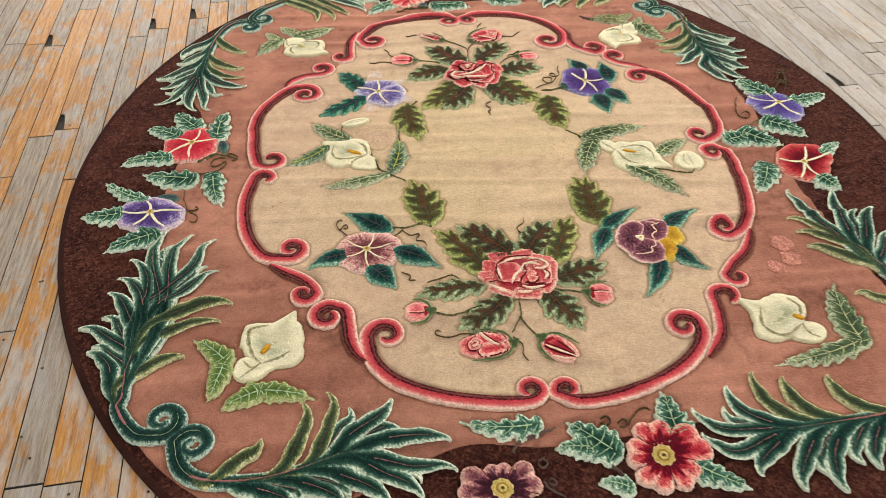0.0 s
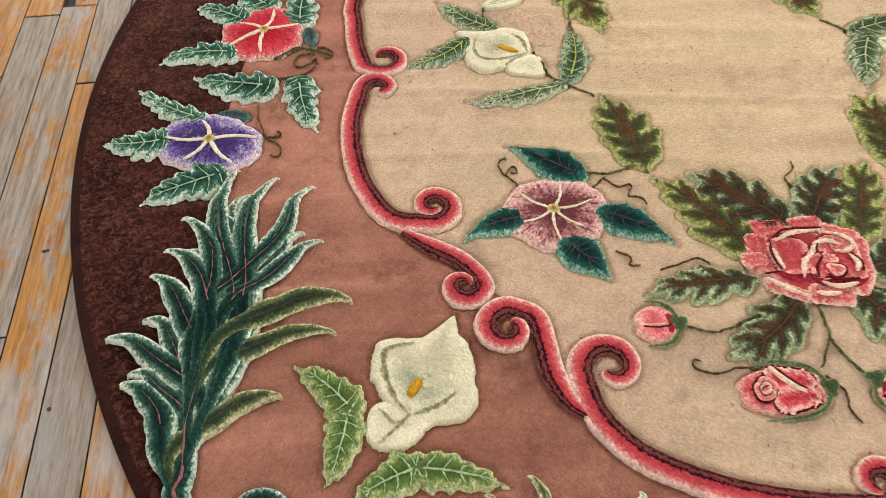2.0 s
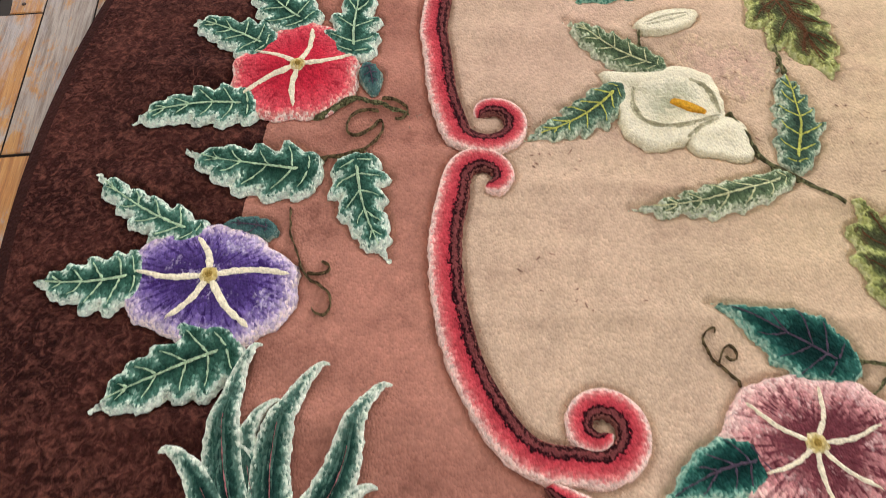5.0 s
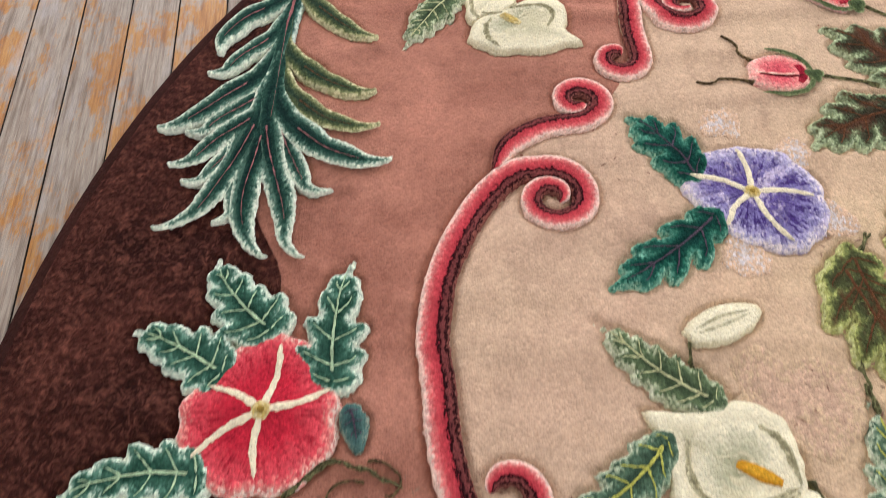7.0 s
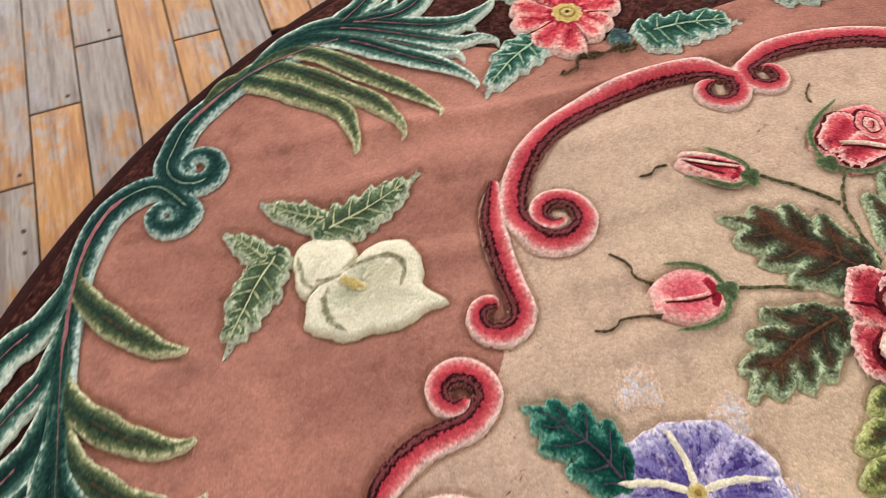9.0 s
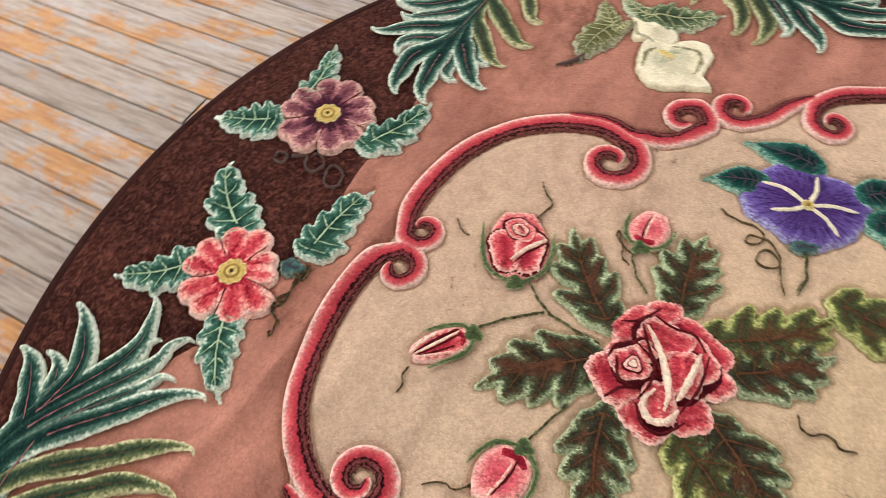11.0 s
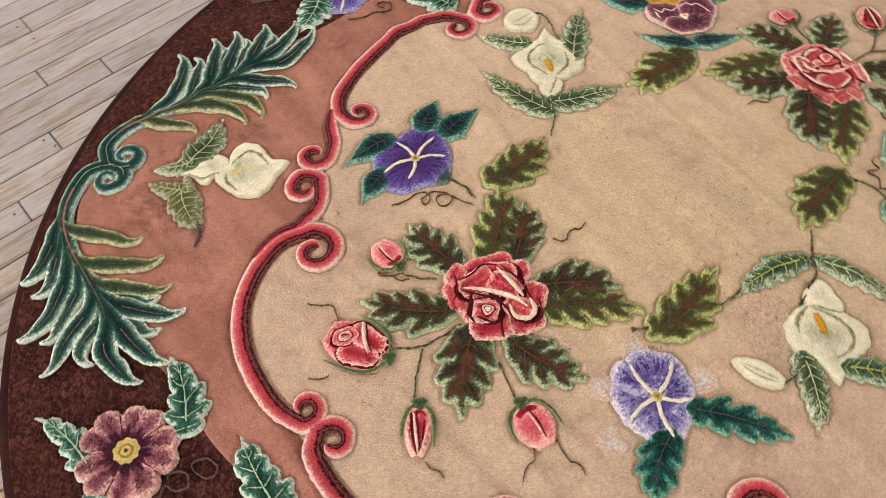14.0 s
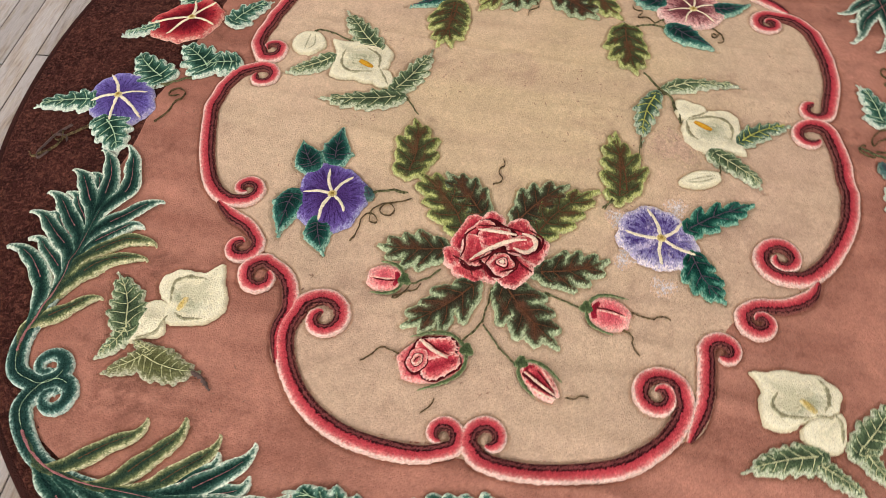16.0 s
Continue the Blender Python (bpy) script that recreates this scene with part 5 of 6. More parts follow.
stem("tendril", .0046, [(0.278, 0.876), (0.256, 0.862), (0.237, 0.832), (0.214, 0.839), (0.190, 0.845)])
stem("tendril", .0046, [(0.127, 0.972), (0.111, 0.956), (0.101, 0.940), (0.105, 0.928)])
stem("tendril", .0046, [(-0.162, 0.883), (-0.182, 0.887), (-0.198, 0.877), (-0.215, 0.877)])
stem("tendril", .0046, [(-0.273, 0.705), (-0.294, 0.719), (-0.293, 0.741), (-0.312, 0.767)])
stem("tendril", .0046, [(-0.281, 0.656), (-0.335, 0.673), (-0.352, 0.657), (-0.376, 0.665)])
stem("tendril", .0046, [(0.204, 0.665), (0.213, 0.688), (0.237, 0.711), (0.242, 0.703), (0.224, 0.695), (0.193, 0.682), (0.180, 0.662)])
stem("tendril", .0046, [(-0.322, -0.346), (-0.303, -0.373), (-0.266, -0.367), (-0.290, -0.398), (-0.261, -0.401), (-0.254, -0.425)])
stem("tendril", .0046, [(-0.338, -0.525), (-0.308, -0.542), (-0.323, -0.562), (-0.300, -0.559)])
stem("tendril", .0046, [(-0.270, -0.573), (-0.228, -0.562), (-0.196, -0.548), (-0.179, -0.566)])
stem("tendril", .0046, [(0.039, -0.408), (0.023, -0.381), (0.029, -0.365), (0.052, -0.350), (0.053, -0.324)])
stem("tendril", .0046, [(-0.160, -0.779), (-0.193, -0.770), (-0.221, -0.780), (-0.251, -0.778), (-0.270, -0.765), (-0.265, -0.753), (-0.251, -0.760)])
stem("tendril", .0046, [(-0.067, -0.792), (-0.040, -0.828), (-0.055, -0.854), (-0.039, -0.877)])
stem("tendril", .0046, [(-0.884, 0.076), (-0.907, 0.082), (-0.929, 0.058), (-0.925, 0.034), (-0.902, 0.033), (-0.876, 0.066), (-0.884, 0.022), (-0.913, -0.004), (-0.971, -0.015)])
stem("tendril", .0046, [(-0.884, 0.099), (-0.857, 0.095), (-0.842, 0.074), (-0.854, 0.058), (-0.865, 0.060)])
stem("tendril", .0046, [(-0.488, -0.355), (-0.508, -0.330), (-0.516, -0.317), (-0.516, -0.292), (-0.504, -0.282), (-0.503, -0.292)])
stem("tendril", .0046, [(-0.508, -0.330), (-0.500, -0.312), (-0.489, -0.306), (-0.482, -0.319), (-0.492, -0.328), (-0.500, -0.318)])
stem("tendril", .0046, [(-0.995, -0.087), (-0.995, -0.127), (-0.983, -0.166), (-0.971, -0.196), (-0.951, -0.208), (-0.938, -0.226), (-0.943, -0.246), (-0.959, -0.245), (-0.963, -0.235)])
stem("tendril", .0046, [(-0.972, -0.189), (-0.949, -0.193), (-0.943, -0.179), (-0.956, -0.171)])
leaf("ivy", (-1.000, 0.267), (-1.082, 0.377), 0.044)
leaf("ivy", (-0.923, 0.194), (-0.903, 0.367), 0.041)
leaf("ivy", (-1.053, 0.212), (-1.169, 0.280), 0.042)
leaf("ivy", (-1.068, 0.094), (-1.226, 0.075), 0.039)
leaf("ivy", (-0.976, -0.035), (-1.143, 0.010), 0.045)
leaf("ivy", (-0.914, -0.021), (-0.875, -0.175), 0.037)
leaf("ivy", (-1.111, -0.126), (-1.255, -0.024), 0.030)
leaf("ivy", (-1.173, -0.185), (-1.293, -0.188), 0.044)
leaf("ivy", (-1.053, -0.286), (-1.194, -0.351), 0.045)
leaf("bract", (-1.018, -0.124), (-1.077, -0.114), 0.016)
leaf("bract", (-0.901, 0.161), (-0.892, 0.113), 0.015)
leaf("calla_leaf", (-0.475, 0.145), (-0.601, 0.258), 0.034)
leaf("calla_gold", (-0.541, 0.106), (-0.685, 0.013), 0.031)
leaf("calla_gold", (-0.333, -0.050), (-0.299, 0.142), 0.033)
leaf("calla_leaf", (-0.350, -0.069), (-0.563, -0.113), 0.027)
leaf("lime", (-0.268, 0.328), (-0.214, 0.126), 0.054)
leaf("lime", (-0.234, -0.319), (-0.277, -0.107), 0.059)
leaf("teal", (-0.370, -0.337), (-0.498, -0.249), 0.051)
leaf("teal", (-0.488, -0.438), (-0.606, -0.483), 0.039)
leaf("teal", (-0.417, -0.506), (-0.356, -0.588), 0.048)
leaf("teal", (-0.341, -0.439), (-0.222, -0.516), 0.048)
leaf("lime", (-0.096, -0.548), (-0.228, -0.351), 0.055)
leaf("oak", (-0.014, -0.486), (-0.162, -0.342), 0.064)
leaf("oak", (0.031, -0.488), (0.136, -0.349), 0.054)
leaf("lime", (0.112, -0.523), (0.205, -0.330), 0.047)
leaf("lime", (0.278, -0.364), (0.256, -0.145), 0.061)
leaf("oak", (0.083, -0.598), (0.256, -0.548), 0.050)
leaf("oak", (0.051, -0.646), (0.126, -0.789), 0.052)
leaf("oak", (-0.116, -0.606), (-0.307, -0.623), 0.039)
leaf("oak", (-0.052, -0.650), (-0.205, -0.757), 0.047)
leaf("oak", (0.136, 0.554), (0.306, 0.575), 0.054)
leaf("lime", (0.108, 0.501), (0.260, 0.330), 0.055)
leaf("oak", (0.069, 0.454), (0.184, 0.318), 0.057)
leaf("oak", (-0.009, 0.457), (-0.125, 0.309), 0.057)
leaf("lime", (-0.059, 0.486), (-0.200, 0.313), 0.050)
leaf("oak", (-0.069, 0.590), (-0.238, 0.527), 0.051)
leaf("oak", (0.003, 0.623), (-0.144, 0.780), 0.062)
leaf("oak", (0.056, 0.640), (0.207, 0.783), 0.053)
leaf("lime", (-0.249, 0.349), (-0.228, 0.109), 0.045)
leaf("lime", (0.281, 0.349), (0.299, 0.143), 0.057)
leaf("teal", (0.545, 0.455), (0.548, 0.594), 0.048)
leaf("teal", (0.524, 0.364), (0.576, 0.276), 0.048)
leaf("teal", (0.473, 0.335), (0.480, 0.209), 0.048)
leaf("teal", (0.464, 0.531), (0.426, 0.622), 0.043)
leaf("bract", (0.358, 0.438), (0.378, 0.400), 0.016)
leaf("teal_lobed", (-0.419, 0.476), (-0.493, 0.602), 0.039)
leaf("calla_leaf", (0.352, 0.076), (0.578, 0.121), 0.039)
leaf("calla_leaf", (0.455, -0.097), (0.600, -0.272), 0.039)
leaf("calla_leaf", (0.382, 0.059), (0.301, -0.129), 0.038)
leaf("calla_leaf", (0.579, -0.050), (0.706, 0.032), 0.031)
leaf("lime", (0.268, -0.356), (0.297, -0.141), 0.051)
leaf("green", (-0.800, -0.802), (-0.887, -0.718), 0.032)
leaf("green", (-0.806, -0.810), (-0.835, -0.915), 0.030)
leaf("green", (-0.708, -0.899), (-0.581, -0.932), 0.029)
leaf("green", (-0.708, -0.899), (-0.800, -0.941), 0.031)
leaf("calla_leaf", (-0.671, 0.921), (-0.512, 0.981), 0.034)
leaf("calla_leaf", (-0.657, 0.941), (-0.743, 0.996), 0.022)
leaf("calla_leaf", (-0.731, 0.908), (-0.825, 0.772), 0.034)
leaf("calla_leaf", (-0.748, 0.899), (-0.798, 0.963), 0.020)
leaf("calla_leaf", (0.838, -0.914), (0.866, -0.699), 0.045)
leaf("calla_leaf", (0.843, -0.905), (0.581, -0.960), 0.032)
leaf("calla_leaf", (0.793, 0.900), (0.881, 0.746), 0.044)
leaf("calla_leaf", (0.797, 0.877), (0.840, 0.967), 0.023)
leaf("calla_olive", (0.743, 0.940), (0.605, 0.962), 0.043)
leaf("calla_olive", (0.730, 0.938), (0.811, 0.997), 0.024)
leaf("calla_olive", (0.718, 0.935), (0.775, 0.912), 0.014)
stem("shadow_stem", .018, [(0.650, 0.957), (0.618, 0.962), (0.592, 0.972), (0.566, 0.998)])
leaf("ivy", (1.129, 0.286), (1.040, 0.408), 0.054)
leaf("ivy", (1.187, 0.228), (1.349, 0.272), 0.040)
leaf("ivy", (0.922, 0.051), (1.035, -0.037), 0.067)
leaf("ivy", (1.034, 0.112), (1.152, 0.014), 0.058)
leaf("ivy", (0.854, 0.012), (0.952, 0.048), 0.056)
leaf("ivy", (0.921, -0.151), (0.838, -0.279), 0.042)
leaf("ivy", (1.070, -0.228), (1.111, -0.293), 0.050)
leaf("ivy", (1.138, -0.108), (1.234, -0.044), 0.026)
leaf("ivy", (0.261, -1.125), (0.260, -1.007), 0.044)
leaf("ivy", (0.274, -1.208), (0.376, -1.278), 0.034)
leaf("ivy", (0.114, -1.249), (0.047, -1.225), 0.028)
leaf("ivy", (0.102, -1.160), (0.010, -1.066), 0.053)
leaf("ivy", (0.055, -1.140), (-0.029, -1.131), 0.035)
leaf("ivy", (-0.060, -1.070), (-0.240, -1.039), 0.034)
leaf("ivy", (-0.094, 1.294), (0.021, 1.423), 0.048)
leaf("ivy", (-0.194, 1.321), (-0.282, 1.427), 0.045)
leaf("ivy", (-0.245, 1.199), (-0.367, 1.110), 0.039)
leaf("ivy", (-0.068, 1.154), (0.104, 1.140), 0.047)
leaf("ivy", (0.186, 1.214), (0.351, 1.163), 0.044)
leaf("ivy", (0.151, 1.409), (0.101, 1.530), 0.054)
leaf("bract", (-0.110, 1.180), (-0.105, 1.137), 0.022)
leaf("ivy", (0.228, 1.398), (0.402, 1.441), 0.033)
leaf("teal", (0.293, -0.394), (0.421, -0.312), 0.034)
leaf("teal", (0.297, -0.407), (0.227, -0.535), 0.035)
leaf("teal", (0.481, -0.414), (0.606, -0.339), 0.038)
leaf("teal", (0.470, -0.510), (0.543, -0.604), 0.036)
leaf("teal", (0.416, -0.550), (0.325, -0.696), 0.036)
leaf("teal_lobed", (-0.405, 0.415), (-0.576, 0.301), 0.038)
calla((-0.688, -0.755), [(-169, 0.076), (-128, 0.071), (-105, 0.074), (-74, 0.083), (-40, 0.094), (-4, 0.079), (41, 0.091), (66, 0.08), (104, 0.075), (132, 0.098), (160, 0.09)], (64, 0.125), [[(-0.714, -0.816), (-0.731, -0.795), (-0.744, -0.759), (-0.750, -0.726), (-0.742, -0.702), (-0.699, -0.695)], [(-0.707, -0.816), (-0.670, -0.805), (-0.640, -0.784)]], [(-0.714, -0.789), (-0.694, -0.758)], (-0.733, -0.837), [(-152, 0.047), (-101, 0.036), (-14, 0.04), (13, 0.06), (50, 0.036), (129, 0.054), (167, 0.048)], [[(-0.759, -0.803), (-0.735, -0.83), (-0.711, -0.818)], [(-0.711, -0.813), (-0.736, -0.84), (-0.76, -0.862)]])
calla((-0.472, 0.063), [(-167, 0.082), (-141, 0.09), (-118, 0.084), (-93, 0.068), (-51, 0.06), (-15, 0.073), (11, 0.075), (41, 0.088), (67, 0.091), (108, 0.078), (134, 0.091), (158, 0.079)], (140, 0.116), [[(-0.522, 0.105), (-0.528, 0.065), (-0.512, 0.032), (-0.470, 0.026), (-0.412, 0.044)], [(-0.441, 0.115), (-0.420, 0.096), (-0.413, 0.069), (-0.411, 0.047)]], [(-0.475, 0.073), (-0.431, 0.048)], (-0.42, 0.005), [(-157, 0.047), (-106, 0.033), (-43, 0.052), (-21, 0.04), (65, 0.041), (108, 0.026), (174, 0.044)], [[(-0.414, 0.038), (-0.443, 0.023), (-0.468, 0.003)]])
calla((-0.631, 0.812), [(-161, 0.094), (-144, 0.086), (-124, 0.078), (-97, 0.065), (-65, 0.073), (-43, 0.076), (-19, 0.067), (9, 0.08), (34, 0.092), (51, 0.09), (68, 0.075), (99, 0.047), (145, 0.051), (162, 0.07), (178, 0.082)], (-28, 0.106), [[(-0.677, 0.829), (-0.689, 0.807), (-0.686, 0.778), (-0.671, 0.759)], [(-0.649, 0.848), (-0.613, 0.853), (-0.587, 0.849), (-0.576, 0.828), (-0.590, 0.800)]], [(-0.662, 0.836), (-0.632, 0.810)], (-0.678, 0.873), [(-166, 0.041), (-123, 0.061), (-116, 0.043), (-77, 0.035), (-20, 0.041), (9, 0.049), (73, 0.041), (121, 0.044), (165, 0.041)], [[(-0.708, 0.892), (-0.707, 0.849), (-0.698, 0.831)], [(-0.694, 0.843), (-0.658, 0.840), (-0.630, 0.859)]], "pollen")
calla((0.688, 0.795), [(-152, 0.083), (-125, 0.085), (-103, 0.07), (-52, 0.091), (-32, 0.099), (-10, 0.084), (18, 0.052), (62, 0.073), (105, 0.066), (145, 0.078), (179, 0.087)], (-114, 0.114), [[(0.709, 0.832), (0.683, 0.844), (0.640, 0.838)], [(0.727, 0.811), (0.735, 0.779), (0.736, 0.753), (0.705, 0.737), (0.663, 0.738)]], [(0.703, 0.827), (0.694, 0.789)], (0.754, 0.861), [(-177, 0.038), (-133, 0.054), (-83, 0.058), (-52, 0.05), (16, 0.026), (65, 0.063), (83, 0.04), (148, 0.047)], [[(0.771, 0.907), (0.729, 0.884), (0.718, 0.841)]], "pollen")
calla((0.501, -0.048), [(-172, 0.091), (-138, 0.101), (-89, 0.087), (-59, 0.086), (-27, 0.079), (19, 0.083), (46, 0.1), (87, 0.076), (126, 0.099), (153, 0.082)], (-38, 0.13), [[(0.455, -0.005), (0.519, 0.002), (0.550, -0.026), (0.553, -0.085)], [(0.440, -0.020), (0.451, -0.071), (0.495, -0.102)]], [(0.502, -0.041), (0.457, -0.021)], (0.418, 0.014), [(-155, 0.026), (-76, 0.037), (40, 0.034), (125, 0.038)], [[(0.437, -0.019), (0.415, 0.015), (0.402, 0.038)]])
calla((0.662, -0.806), [(-179, 0.077), (-146, 0.1), (-124, 0.089), (-66, 0.057), (-6, 0.07), (29, 0.102), (58, 0.098), (111, 0.075), (142, 0.078)], (137, 0.117), [[(0.624, -0.760), (0.604, -0.830), (0.646, -0.868), (0.709, -0.835)], [(0.710, -0.740), (0.728, -0.776), (0.712, -0.821)]], [(0.696, -0.803), (0.722, -0.822)], (0.724, -0.857), [(-169, 0.064), (-135, 0.049), (-67, 0.039), (5, 0.042), (85, 0.032)], [[(0.711, -0.831), (0.716, -0.868), (0.739, -0.886)]])
stem("stem", .010, [(-0.975, 0.063), (-0.922, 0.101), (-0.876, 0.086), (-0.842, 0.067)])
leaf("cream", (-0.494, 0.228), (-0.391, 0.265), 0.026)
stem("stem", .008, [(-0.491, 0.225), (-0.492, 0.187), (-0.469, 0.160)])
stem("stem", .012, [(-0.398, 0.054), (-0.386, 0.009), (-0.370, -0.038), (-0.337, -0.071), (-0.294, -0.121)])
stem("stem", .008, [(-0.216, 0.377), (-0.284, 0.230), (-0.293, 0.149)])
stem("stem", .009, [(-0.374, -0.328), (-0.308, -0.338), (-0.252, -0.319), (-0.229, -0.341)])
stem("stem", .008, [(-0.350, -0.371), (-0.314, -0.344)])
stem("stem", .010, [(-0.025, -0.661), (-0.029, -0.747), (0.011, -0.820)])
stem("stem", .010, [(-0.031, -0.727), (-0.068, -0.782)])
stem("stem", .009, [(-0.126, -0.675), (-0.216, -0.707), (-0.267, -0.683)])
stem("stem", .009, [(0.079, -0.637), (0.169, -0.664)])
bud("bud", (-0.273, -0.687), (-0.349, -0.682), 0.033)
bud("rose_red", (-0.074, -0.815), (-0.211, -0.817), 0.042)
bud("bud_striped", (0.010, -0.810), (0.082, -0.883), 0.039)
bud("bud", (0.169, -0.664), (0.247, -0.676), 0.035)
stem("stem", .010, [(0.021, 0.643), (0.034, 0.744), (0.074, 0.799)])
stem("stem", .009, [(0.030, 0.744), (-0.026, 0.806), (-0.059, 0.831)])
stem("stem", .009, [(-0.095, 0.640), (-0.161, 0.662), (-0.195, 0.670)])
stem("stem", .008, [(0.142, 0.612), (0.187, 0.659), (0.229, 0.672)])
stem("stem", .009, [(-0.209, 0.374), (-0.252, 0.330)])
stem("stem", .009, [(-0.298, 0.165), (-0.295, 0.117)])
stem("stem", .008, [(0.362, 0.429), (0.324, 0.404), (0.273, 0.406)])
bud("rose_red", (0.059, 0.815), (0.190, 0.877), 0.054)
bud("bud_striped", (-0.069, 0.826), (-0.146, 0.892), 0.029)
bud("bud", (0.226, 0.661), (0.318, 0.664), 0.032)
bud("bud", (-0.195, 0.666), (-0.300, 0.684), 0.037)
stem("stem", .009, [(0.373, 0.431), (0.315, 0.403), (0.264, 0.403)])
leaf("cream", (0.669, -0.149), (0.669, -0.045), 0.052)
stem("stem", .008, [(0.676, -0.141), (0.639, -0.161), (0.532, -0.123)])
stem("stem", .009, [(0.396, 0.045), (0.340, 0.079), (0.297, 0.133)])
stem("stem", .008, [(1.051, 0.145), (0.973, 0.098), (0.900, 0.046)])
stem("tendril", .005, [(0.997, 0.280), (0.968, 0.232), (0.944, 0.151), (0.991, 0.136), (0.997, 0.182), (0.963, 0.165)])
stem("tendril", .005, [(1.223, 0.346), (1.206, 0.398), (1.254, 0.451), (1.277, 0.435)])
stem("tendril", .005, [(1.159, 0.317), (1.198, 0.355), (1.221, 0.390), (1.251, 0.357)])
stem("shadow_stem", .014, [(-0.132, -1.131), (-0.107, -1.104), (-0.050, -1.087), (-0.014, -1.076)])
stem("shadow_stem", .010, [(0.067, -1.153), (0.094, -1.199), (0.117, -1.230)])
pansy((0.383, -0.460), [((0.485, -0.459), [(-101, 0.037), (-52, 0.034), (34, 0.034), (84, 0.047), (120, 0.04), (174, 0.037)]), ((0.448, -0.520), [(-124, 0.05), (-71, 0.034), (-10, 0.039), (30, 0.044), (73, 0.065), (98, 0.061), (157, 0.046)]),
      ((0.428, -0.436), [(-129, 0.048), (-65, 0.044), (-7, 0.048), (29, 0.06), (93, 0.053), (131, 0.055), (180, 0.052)]), ((0.389, -0.516), [(-149, 0.057), (-109, 0.052), (-53, 0.054), (-11, 0.051), (44, 0.054), (108, 0.059), (169, 0.059)]),
      ((0.354, -0.446), [(-131, 0.063), (-103, 0.079), (-79, 0.067), (-26, 0.03), (20, 0.051), (45, 0.069), (73, 0.062), (104, 0.049), (162, 0.038)])],
      [[(0.454, -0.408), (0.430, -0.415), (0.440, -0.438), (0.421, -0.449), (0.422, -0.475)], [(0.419, -0.477), (0.417, -0.502), (0.400, -0.506), (0.399, -0.525), (0.377, -0.529), (0.349, -0.527)], [(0.446, -0.405), (0.416, -0.396)]])
stem("shadow_stem", .005, [(0.077, 1.356), (0.093, 1.354), (0.094, 1.333), (0.077, 1.324), (0.066, 1.342), (0.074, 1.356)])
stem("shadow_stem", .005, [(0.090, 1.324), (0.108, 1.307), (0.110, 1.295), (0.093, 1.295), (0.078, 1.275), (0.089, 1.256), (0.116, 1.261), (0.125, 1.283), (0.116, 1.293)])
stem("shadow_stem", .005, [(0.094, 1.242), (0.066, 1.226), (0.070, 1.204), (0.100, 1.205), (0.119, 1.229), (0.111, 1.245), (0.087, 1.241)])
stem("tendril", .0055, [(-0.089, 1.145), (-0.105, 1.129), (-0.125, 1.127), (-0.121, 1.138), (-0.104, 1.143), (-0.140, 1.141)])
stem("tendril", .0055, [(-0.151, 1.137), (-0.169, 1.127), (-0.178, 1.139), (-0.167, 1.146), (-0.154, 1.134)])
stem("tendril", .0055, [(-0.178, 1.144), (-0.200, 1.136), (-0.210, 1.111)])
stem("tendril", .0055, [(-0.089, 1.137), (-0.112, 1.134), (-0.127, 1.139), (-0.120, 1.153), (-0.104, 1.147), (-0.126, 1.135), (-0.156, 1.133), (-0.178, 1.130), (-0.190, 1.143), (-0.208, 1.121), (-0.232, 1.110), (-0.233, 1.121), (-0.224, 1.118)])
stem("shadow_stem", .005, [(-0.078, -1.160), (-0.064, -1.155), (-0.053, -1.165), (-0.064, -1.178), (-0.078, -1.174), (-0.078, -1.160)])
stem("shadow_stem", .005, [(-0.066, -1.210), (-0.053, -1.206), (-0.045, -1.218), (-0.059, -1.222), (-0.067, -1.213)])
stem("shadow_stem", .005, [(-0.078, -1.209), (-0.063, -1.232), (-0.034, -1.253)])
stem("tendril", .0075, [(0.091, -1.066), (0.110, -1.059), (0.116, -1.075), (0.099, -1.085), (0.091, -1.072)])
stem("tendril", .0075, [(0.130, -1.083), (0.147, -1.069), (0.156, -1.082), (0.144, -1.096), (0.130, -1.089)])
stem("tendril", .0075, [(0.154, -1.091), (0.180, -1.057), (0.205, -1.047), (0.222, -1.055)])
stem("shadow_stem", .005, [(1.207, 0.319), (1.240, 0.372), (1.253, 0.443), (1.234, 0.452), (1.225, 0.424)])
stem("shadow_stem", .005, [(1.237, 0.365), (1.207, 0.361), (1.194, 0.384)])
plume((-0.932, -0.957), [(-0.931, -1.003), (-0.991, -0.989), (-1.043, -0.917), (-1.038, -0.881), (-1.043, -0.799), (-1.028, -0.699), (-1.000, -0.594)], [(-1.033, -0.419), (-1.024, -0.289), (-0.985, -0.423), (-0.948, -0.314), (-0.928, -0.466), (-0.881, -0.342), (-0.919, -0.532), (-0.861, -0.472), (-1.048, -0.496), (-1.097, -0.402), (-1.060, -0.544), (-1.117, -0.473), (-1.079, -0.617), (-1.133, -0.529), (-1.116, -0.693), (-1.184, -0.649), (-1.091, -0.796), (-1.145, -0.735)], [(-0.904, -0.615), (-0.806, -0.604), (-0.927, -0.678), (-0.833, -0.663), (-0.991, -0.802), (-0.914, -0.770)])
